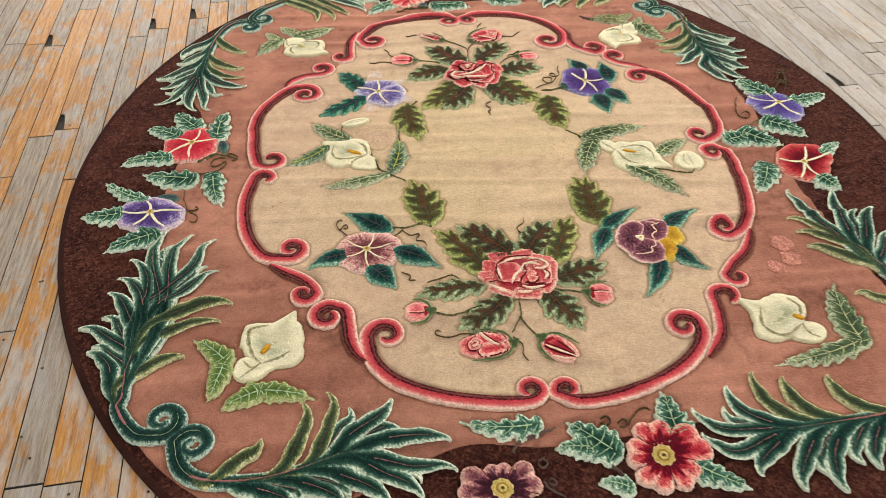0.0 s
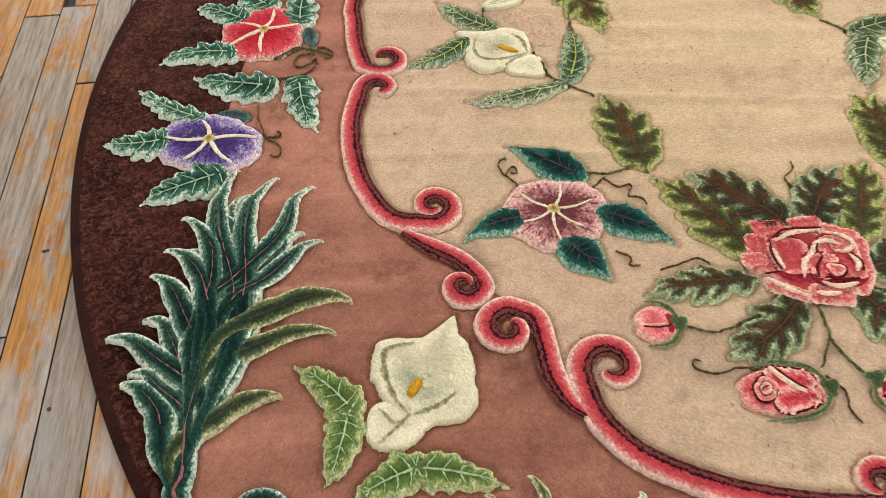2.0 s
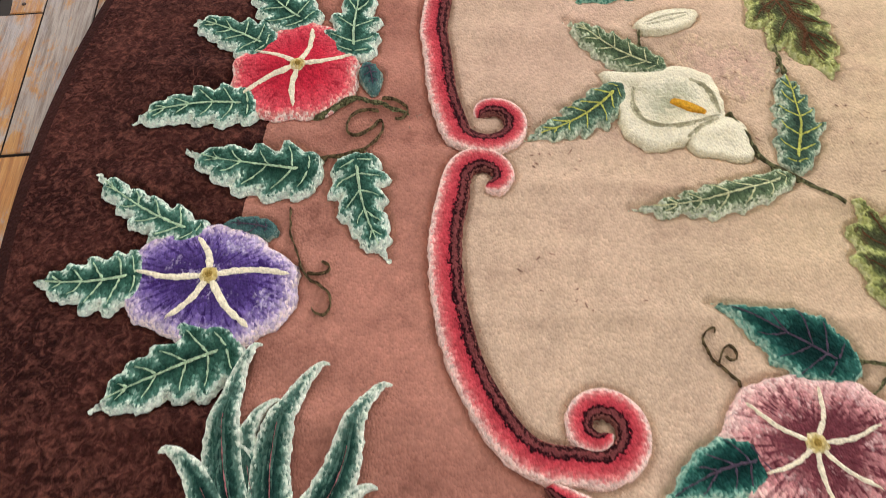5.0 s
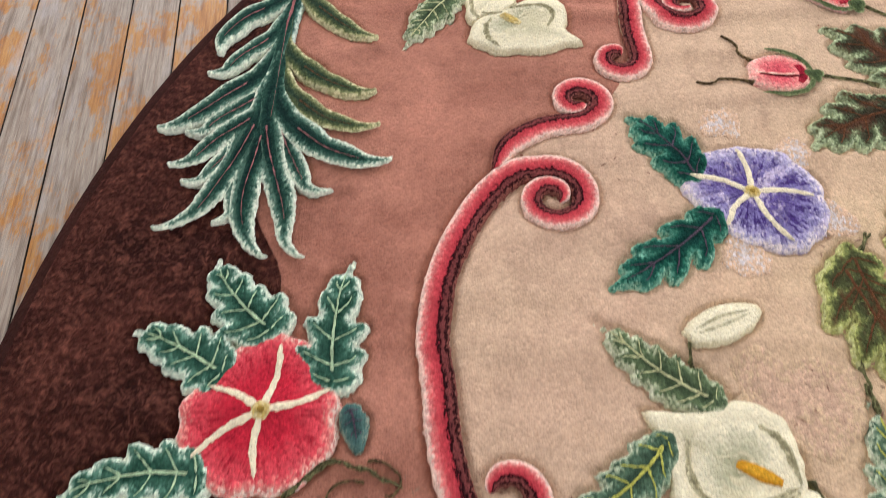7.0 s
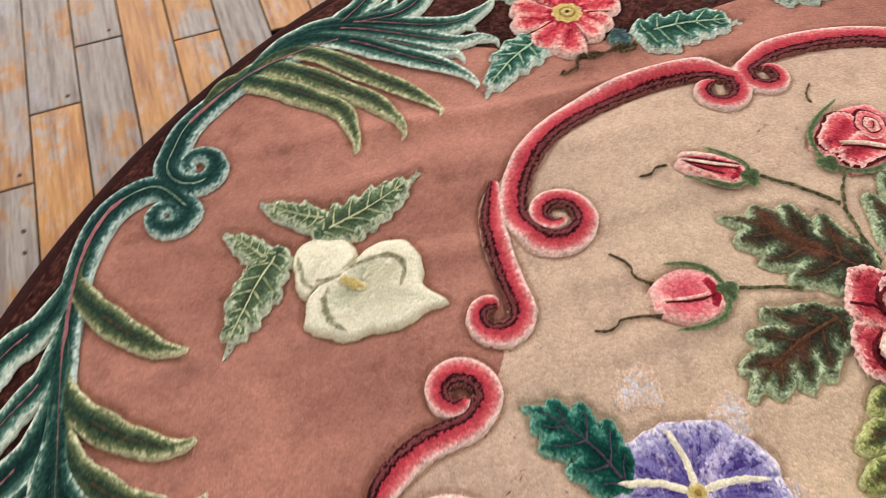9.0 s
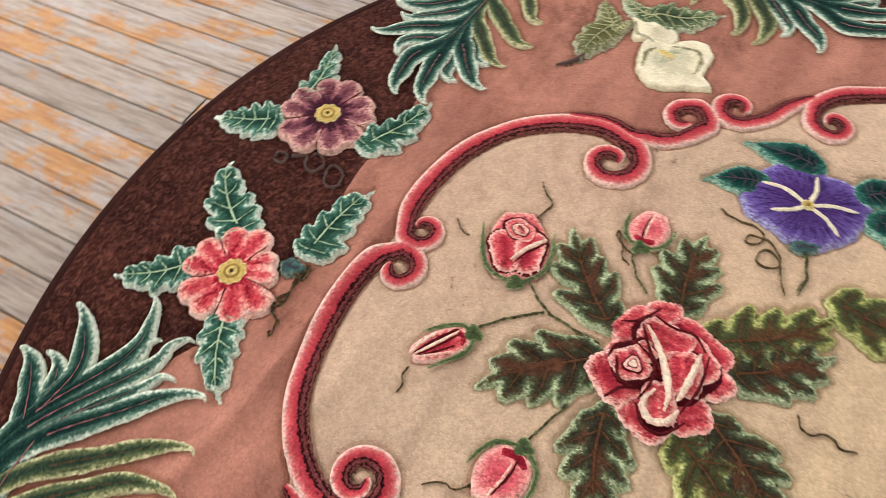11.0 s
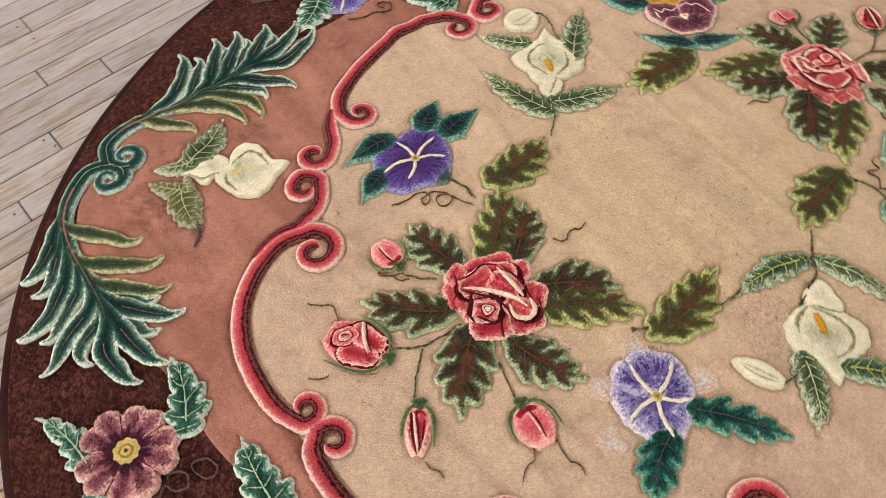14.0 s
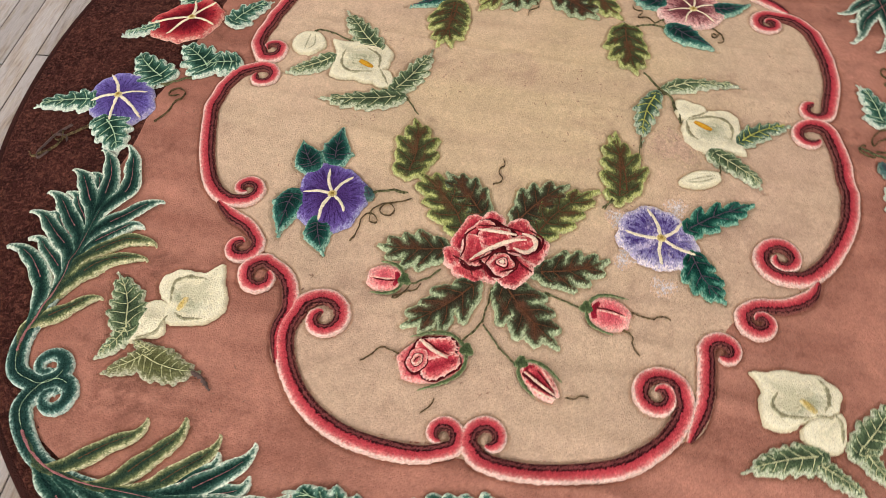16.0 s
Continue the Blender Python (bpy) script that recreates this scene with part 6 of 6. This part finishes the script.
plume((-0.848, -1.038), [(-0.896, -1.025), (-0.872, -1.093), (-0.815, -1.130), (-0.710, -1.139), (-0.612, -1.124), (-0.524, -1.097), (-0.446, -1.089)], [(-0.407, -1.076), (-0.274, -1.084), (-0.361, -1.153), (-0.268, -1.161), (-0.425, -1.164), (-0.346, -1.219), (-0.500, -1.169), (-0.417, -1.227), (-0.599, -1.170), (-0.514, -1.221), (-0.708, -1.169), (-0.622, -1.213), (-0.497, -1.039), (-0.398, -0.967)], [(-0.549, -1.002), (-0.543, -0.928), (-0.614, -1.033), (-0.605, -0.951), (-0.752, -1.081), (-0.699, -1.047)])
plume((-0.869, 1.02), [(-0.839, 1.020), (-0.882, 1.076), (-0.946, 1.052), (-0.989, 0.975), (-1.012, 0.859), (-1.019, 0.753), (-1.023, 0.676), (-1.028, 0.597)], [(-1.076, 0.854), (-1.120, 0.781), (-1.107, 0.678), (-1.185, 0.616), (-1.109, 0.590), (-1.159, 0.543), (-1.107, 0.489), (-1.163, 0.432), (-1.047, 0.480), (-1.024, 0.379), (-0.990, 0.458), (-0.975, 0.376), (-0.953, 0.579), (-0.856, 0.533)], [(-0.955, 0.638), (-0.872, 0.602), (-0.965, 0.726), (-0.878, 0.673), (-0.963, 0.889), (-0.875, 0.797)], 0.024)
plume((-0.805, 1.091), [(-0.858, 1.123), (-0.825, 1.184), (-0.762, 1.237), (-0.699, 1.274), (-0.620, 1.298), (-0.532, 1.308)], [(-0.524, 1.374), (-0.459, 1.446), (-0.447, 1.346), (-0.354, 1.427), (-0.389, 1.296), (-0.280, 1.322), (-0.387, 1.240), (-0.309, 1.224), (-0.443, 1.207), (-0.372, 1.135)], [(-0.508, 1.171), (-0.445, 1.087), (-0.558, 1.161), (-0.510, 1.067), (-0.611, 1.161), (-0.587, 1.060)], 0.024)
plume((0.873, 1.071), [(0.922, 1.047), (0.937, 1.102), (0.884, 1.170), (0.822, 1.207), (0.746, 1.223), (0.655, 1.226), (0.556, 1.230), (0.490, 1.245)], [(0.774, 1.268), (0.723, 1.342), (0.621, 1.321), (0.586, 1.401), (0.527, 1.333), (0.475, 1.393), (0.450, 1.263), (0.338, 1.248), (0.440, 1.210), (0.341, 1.181), (0.502, 1.169), (0.431, 1.098)], [(0.565, 1.159), (0.506, 1.093), (0.642, 1.154), (0.585, 1.071), (0.727, 1.135), (0.664, 1.086)], 0.025)
plume((0.925, 1.001), [(0.936, 1.043), (0.990, 1.021), (1.014, 0.951), (1.006, 0.871), (1.001, 0.802), (1.001, 0.721), (1.002, 0.640), (1.000, 0.560)], [(1.088, 0.767), (1.167, 0.723), (1.087, 0.672), (1.162, 0.618), (1.072, 0.625), (1.145, 0.557), (1.055, 0.554), (1.117, 0.478), (1.022, 0.501), (1.072, 0.404), (0.967, 0.515), (1.012, 0.381), (0.928, 0.601), (0.861, 0.539)], [(0.914, 0.675), (0.829, 0.660), (0.920, 0.738), (0.831, 0.708), (0.945, 0.870), (0.894, 0.823)], 0.025)
plume((0.99, -0.957), [(0.989, -1.003), (1.049, -0.989), (1.101, -0.917), (1.044, -0.700), (1.036, -0.623), (1.008, -0.529)], [(0.955, -0.419), (0.924, -0.293), (1.040, -0.441), (1.069, -0.307), (1.075, -0.523), (1.146, -0.400), (1.137, -0.617), (1.191, -0.529), (1.174, -0.693), (1.242, -0.649), (1.149, -0.796), (1.203, -0.735)], [(0.930, -0.470), (0.869, -0.421), (0.940, -0.522), (0.865, -0.486), (0.954, -0.597), (0.876, -0.545), (0.968, -0.773), (0.918, -0.740)])
plume((0.906, -1.038), [(0.954, -1.025), (0.930, -1.093), (0.771, -1.129), (0.665, -1.138), (0.578, -1.143), (0.491, -1.148)], [(0.390, -1.124), (0.318, -1.072), (0.394, -1.181), (0.317, -1.142), (0.489, -1.184), (0.411, -1.244), (0.554, -1.206), (0.494, -1.289), (0.612, -1.212), (0.581, -1.304), (0.734, -1.180), (0.687, -1.258), (0.459, -1.095), (0.418, -1.023)], [(0.523, -1.078), (0.499, -0.985), (0.602, -1.095), (0.571, -1.007), (0.722, -1.086), (0.686, -1.014)])


nicks((-0.381, 0.127), 0.05)
nicks((-0.661, -0.024), 0.04)
nicks((0.439, 0.679), 0.06)
nicks((-0.015, -0.009), 0.06)
nicks((-0.151, -0.049), 0.06)
nicks((-0.157, -0.067), 0.05)
nicks((0.586, 1.006), 0.07)
nicks((0.566, 0.995), 0.07)
nicks((0.568, 0.382), 0.05)
nicks((0.012, 0.886), 0.05)
nicks((0.56, 0.709), 0.04)
nicks((-0.183, 0.016), 0.05)
nicks((0.437, 0.198), 0.05)
for _ in range(22):
    at, out = nick_luck.uniform(0, 6.3), nick_luck.uniform(0.15, 0.72)
    nicks((CENTRE.x + RX * out * math.cos(at), CENTRE.y + RY * out * math.sin(at)), 0.07)


# the tan field ends under the scrolls
by_angle = {}
for q in MEDALLION:
    u, v = (q.x - CENTRE.x) / RX, (q.y - CENTRE.y) / RY
    k = round(math.degrees(math.atan2(v, u)) / 4) * 4 % 360
    by_angle[k] = max(by_angle.get(k, 0), math.hypot(u, v))
tan_edge = round_about(sorted(by_angle.items()))

# the grounds, carved beside every figure
CARVED = carving()
SWELL = np.array([[swell(-SPAN + 0.01 * i, -SPAN + 0.01 * k) for k in range(331)] for i in range(331)])
ground("border", lambda a: 0.992, 0.62, BROWN, -0.0026, "dark brown wool border", 1800, 115, drop=0.004)
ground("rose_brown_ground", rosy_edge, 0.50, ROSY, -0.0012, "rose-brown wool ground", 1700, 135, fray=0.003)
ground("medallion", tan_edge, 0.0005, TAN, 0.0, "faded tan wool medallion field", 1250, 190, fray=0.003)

# ---- the room: boards, walls, ceiling ----


def plaster(name, colour):
    n = Nodes(name)
    c = n.scaled(n.mix(n.span(n.noise(2.0), 0.3, 0.7), colour, tuple(x * 0.94 for x in colour[:3]) + (1,)), n.span(n.noise(40), 0.3, 0.7, 0.95, 1.03))
    n.bump(n.noise(60), 0.2, 0.002)
    return n.finish(c, 0.9)


WALL, CEIL = plaster("cream_wall_paint", (0.72, 0.68, 0.60, 1)), plaster("white_ceiling_paint", (0.80, 0.79, 0.76, 1))


def boxes(name, cells, material, label, kind="structure", category=""):
    bm = bmesh.new()
    for lo, hi in cells:
        m = Matrix.Translation([(a + b) / 2 for a, b in zip(lo, hi)]) @ Matrix.Diagonal([b - a for a, b in zip(lo, hi)] + [1])
        bmesh.ops.create_cube(bm, size=1, matrix=m)
    me = bpy.data.meshes.new(name)
    bm.to_mesh(me)
    bm.free()
    me.materials.append(material)
    return tagged(new(name, me), label, category, "", kind)


def wall_with_openings(name, centres, half, along_x, at, thick):
    """A wall with an opening at every centre."""
    cells = []

    def cell(a, b, z0, z1):
        lo, hi = sorted((at, at + thick))
        cells.append(((a, lo, z0), (b, hi, z1)) if along_x else ((lo, a, z0), (hi, b, z1)))
    cell(-half, half, 0, WIN_SILL)
    cell(-half, half, WIN_SILL + WIN_H, ROOM_H)
    edges = [-half]
    for c in centres:
        edges += [c - WIN_W / 2, c + WIN_W / 2]
    edges.append(half)
    for a, b in zip(edges[::2], edges[1::2]):
        cell(a, b, WIN_SILL, WIN_SILL + WIN_H)
    boxes(name, cells, WALL, "plain cream plastered wall with added window openings")


# out-of-view walls; their openings are added to hold the lamps
wall_with_openings("wall_north", NORTH_XS, ROOM_X, True, ROOM_Y, 0.2)
wall_with_openings("wall_south", NORTH_XS, ROOM_X, True, -ROOM_Y, -0.2)
wall_with_openings("wall_east", SIDE_YS, ROOM_Y, False, ROOM_X, 0.2)
wall_with_openings("wall_west", SIDE_YS, ROOM_Y, False, -ROOM_X, -0.2)
boxes("ceiling", [((-ROOM_X - 0.2, -ROOM_Y - 0.2, ROOM_H), (ROOM_X + 0.2, ROOM_Y + 0.2, ROOM_H + 0.15))], CEIL, "plain white plastered ceiling")
SUB = plaster("dark_subfloor", (0.05, 0.04, 0.03, 1))
floor = boxes("floor", [((-ROOM_X - 0.2, -ROOM_Y - 0.2, -0.08), (ROOM_X + 0.2, ROOM_Y + 0.2, -0.012))], SUB, "worn wooden board floor with old orange varnish")

# ---- the boards of the floor ----
PITCH, LEAN, FIRST = 0.0818, 0.06, -0.745
LEAN_ANGLE = math.atan(LEAN)


def board_wood():
    """Old softwood: grey and bleached where it is worn, orange varnish left in patches."""
    n = Nodes("worn_varnished_boards")
    turn = n.add("ShaderNodeMapping")
    turn.inputs["Rotation"].default_value = (0, 0, -LEAN_ANGLE)
    n.link(n.where, turn.inputs["Vector"])
    luck = n.add("ShaderNodeObjectInfo").outputs["Random"]
    shift = n.add("ShaderNodeCombineXYZ")
    n.link(n.math("MULTIPLY", luck, 37.0), shift.inputs[1])
    n.link(n.math("MULTIPLY", luck, 11.0), shift.inputs[2])
    place = n.add("ShaderNodeVectorMath", operation="ADD")
    n.link(turn.outputs[0], place.inputs[0])
    n.link(shift.outputs[0], place.inputs[1])
    here = place.outputs[0]
    grain = n.noise(9, 6, 0.6, here, (14, 0.8, 14))
    fine = n.noise(40, 4, 0.7, here, (16, 0.7, 16))
    bare = n.ramp(grain, [(0.25, rgb(122, 104, 88)), (0.45, rgb(178, 158, 138)), (0.6, rgb(204, 188, 168)), (0.8, rgb(152, 134, 116))])
    varnish = n.ramp(grain, [(0.25, rgb(142, 84, 36)), (0.45, rgb(200, 134, 60)), (0.62, rgb(220, 160, 82)), (0.8, rgb(158, 100, 46))])
    east = n.add("ShaderNodeSeparateXYZ")
    n.link(n.where, east.inputs[0])
    worn = n.math("ADD", n.noise(5.5, 6, 0.72, here, (2.0, 1.0, 1)), n.math("MULTIPLY", n.math("SUBTRACT", luck, 0.5), 0.18))
    worn = n.math("SUBTRACT", worn, n.span(east.outputs[0], -1.0, 1.2, -0.07, 0.16))
    worn = n.math("SUBTRACT", worn, n.span(east.outputs[0], -2.4, -1.55, 0.10, 0.0))
    worn = n.math("ADD", worn, n.math("MULTIPLY", n.math("SUBTRACT", fine, 0.5), 0.20))
    worn = n.math("SUBTRACT", worn, n.span(east.outputs[1], -0.9, 0.3, 0.05, 0.0))
    colour = n.mix(n.span(worn, 0.505, 0.575), bare, varnish)
    pale = n.math("ADD", n.noise(7, 5, 0.72, here, (3, 0.6, 1)), n.math("ADD", n.span(east.outputs[0], 0.2, 1.4, 0.0, 0.14), n.span(east.outputs[1], -1.2, -0.2, 0.11, 0.0)))
    colour = n.mix(n.span(pale, 0.53, 0.68, 0.0, 0.78), colour, rgb(206, 196, 188))
    dirt = n.span(n.noise(30, 5, 0.7, here, (5, 0.6, 1)), 0.60, 0.78, 0.0, 0.6)
    colour = n.mix(dirt, colour, rgb(84, 66, 54))
    colour = n.scaled(colour, n.math("MULTIPLY", n.span(fine, 0.3, 0.7, 0.48, 0.79), n.span(luck, 0, 1, 0.82, 1.06)))
    n.bump(n.math("ADD", fine, n.math("MULTIPLY", grain, 0.7)), 0.35, 0.0016)
    n.link(n.span(worn, 0.4, 0.6, 0.64, 0.52), n.bsdf.inputs["Roughness"])
    n.bsdf.inputs["Specular IOR Level"].default_value = 0.36
    n.link(colour, n.bsdf.inputs["Base Color"])
    return n.mat


WOOD = board_wood()
# near-black board sides: shade of gaps and broken-out corners put into the colour
EDGE = plaster("shaded_board_edge", (0.045, 0.033, 0.024, 1))
board_meshes = {}


def board_mesh(length, lack):
    """A board with eased edges; lack: a broken-out corner at its end."""
    key = (length, lack)
    if key in board_meshes:
        return board_meshes[key]
    w, h = PITCH / 2 - 0.0013, length / 2 - 0.0008
    ring = [(-w, -h), (w, -h), (w, h), (-w, h)]
    if lack:
        ring = [(-w * 0.30, -h), (w, -h), (w, h), (-w, h), (-w, -h + 0.104), (-w * 0.66, -h + 0.098), (-w * 0.48, -h + 0.062), (-w * 0.36, -h + 0.030)]
    verts, faces = [], []
    c = len(ring)
    for z, inset in ((-0.0118, 0.0), (-0.0016, 0.0), (0.0, 0.0016)):
        verts += [(x - math.copysign(inset, x), y - math.copysign(inset, y), z) for x, y in ring]
    for k in range(2):
        for i in range(c):
            j = (i + 1) % c
            faces.append((k * c + i, k * c + j, (k + 1) * c + j, (k + 1) * c + i))
    faces.append(tuple(range(2 * c, 3 * c)))
    me = bpy.data.meshes.new("board")
    me.from_pydata(verts, [], faces)
    me.materials.append(WOOD)
    me.materials.append(EDGE)
    for p in me.polygons[:c]:
        p.material_index = 1
    board_meshes[key] = me
    return me


# joints between boards that can be told: row, place along it, whether the end is broken out
JOINTS = [(-6, 1.073, True), (-4, 1.155, True), (1, 1.58, True), (-3, 1.31, False), (-2, 1.458, False), (-6, -1.093, False), (-11, 0.958, True), (-9, 0.326, True), (-8, 0.029, False),
          (-9, -0.626, False), (19, 1.552, False), (23, 1.12, False), (21, 1.268, False), (29, 1.011, False), (27, 0.339, True)]
chance = random.Random(11)
outer_v, outer_f = [], []
row_count = int(2 * 4.3 / PITCH)
rows = range(-row_count // 2, row_count // 2 + 14)
inside = [k for k in rows if abs(FIRST + (k + 0.5) * PITCH) <= ROOM_X - 0.02]
for k in inside + [k for k in rows if ROOM_X - 0.02 < abs(FIRST + (k + 0.5) * PITCH) < ROOM_X + 0.42]:
    u = FIRST + (k + 0.5) * PITCH
    y = -ROOM_Y + 0.1 - chance.random() * 0.9
    cuts = [y]
    while cuts[-1] < ROOM_Y + 0.2:
        cuts.append(round(cuts[-1] + chance.choice((0.6, 0.8, 1.0, 1.2, 1.5, 1.8, 2.1)), 2))
    known = [(at, lack) for row, at, lack in JOINTS if row == k]
    cuts = sorted([q for q in cuts if all(abs(q - at) > 0.45 for at, _ in known)] + [at for at, _ in known])
    for y, end in zip(cuts, cuts[1:]):
        length = round(end - y, 3)
        mid = y + length / 2
        x = u - LEAN * mid
        under = math.hypot((x - CENTRE.x) / (RX - 0.12), (mid - CENTRE.y) / RY) < 1 and abs(mid) + length / 2 < RY * math.sqrt(max(0, 1 - ((x - CENTRE.x) / (RX - 0.12)) ** 2))
        near = abs(x) < 2.5 and abs(mid) < 2.6 and not under
        if near:
            ob = new("board", board_mesh(length, (y, True) in known))
            ob.parent = floor
            ob.matrix_basis = pose(x, mid, -0.0006 * chance.random(), 0, chance.uniform(-0.35, 0.35), math.degrees(LEAN_ANGLE))
        elif not under:
            me = board_mesh(length, False)
            m = pose(x, mid, -0.0004, 0, 0, math.degrees(LEAN_ANGLE))
            base = len(outer_v)
            outer_v += [m @ v.co for v in me.vertices]
            for q in outer_v[base:]:
                q.x, q.y = max(-ROOM_X - 0.18, min(ROOM_X + 0.18, q.x)), max(-ROOM_Y - 0.18, min(ROOM_Y + 0.18, q.y))
            outer_f += [tuple(base + i for i in p.vertices) for p in me.polygons]
far_boards = bpy.data.meshes.new("far_boards")
far_boards.from_pydata(outer_v, [], outer_f)
far_boards.materials.append(WOOD)
far = new("far_boards", far_boards)
far.parent = floor
tagged(far, "worn boards towards the walls", kind="stuff")


# ---- nail heads in the boards ----
IRON = Nodes("rusty_iron")
IRON.bsdf.inputs["Metallic"].default_value = 0.6
IRON.finish(IRON.mix(IRON.span(IRON.noise(300), 0.4, 0.6), rgb(52, 44, 40), rgb(82, 58, 44)), 0.6)
nail_v = [(math.cos(k * math.pi / 6) * q, math.sin(k * math.pi / 6) * q, h) for q, h in ((0.0036, -0.0008), (0.0034, 0.0005), (0.0022, 0.0009)) for k in range(12)]
nail_f = [(a * 12 + k, a * 12 + (k + 1) % 12, a * 12 + 12 + (k + 1) % 12, a * 12 + 12 + k) for a in (0, 1) for k in range(12)] + [tuple(range(24, 36))]
nail_mesh = bpy.data.meshes.new("nail")
nail_mesh.from_pydata(nail_v, [], nail_f)
nail_mesh.materials.append(IRON.mat)
nails = [(-1.347, -0.446), (-1.259, -0.76), (-1.253, -0.961), (-1.218, -1.02), (-0.939, -1.134), (-1.071, 1.027), (-1.073, 1.067), (-1.341, -0.444), (-1.35, -0.802), (1.092, 1.128), (1.531, 1.015)]
for row, at, lack in JOINTS:
    off, end = chance.choice((-0.022, 0.02, 0.005)), chance.choice((-0.028, 0.024))
    nails.append((FIRST + (row + 0.5) * PITCH - LEAN * at + off, at + end))
for x, y in nails:
    nail = new("nail", nail_mesh)
    nail.parent = floor
    nail.matrix_basis = pose(x, y, 0.0)
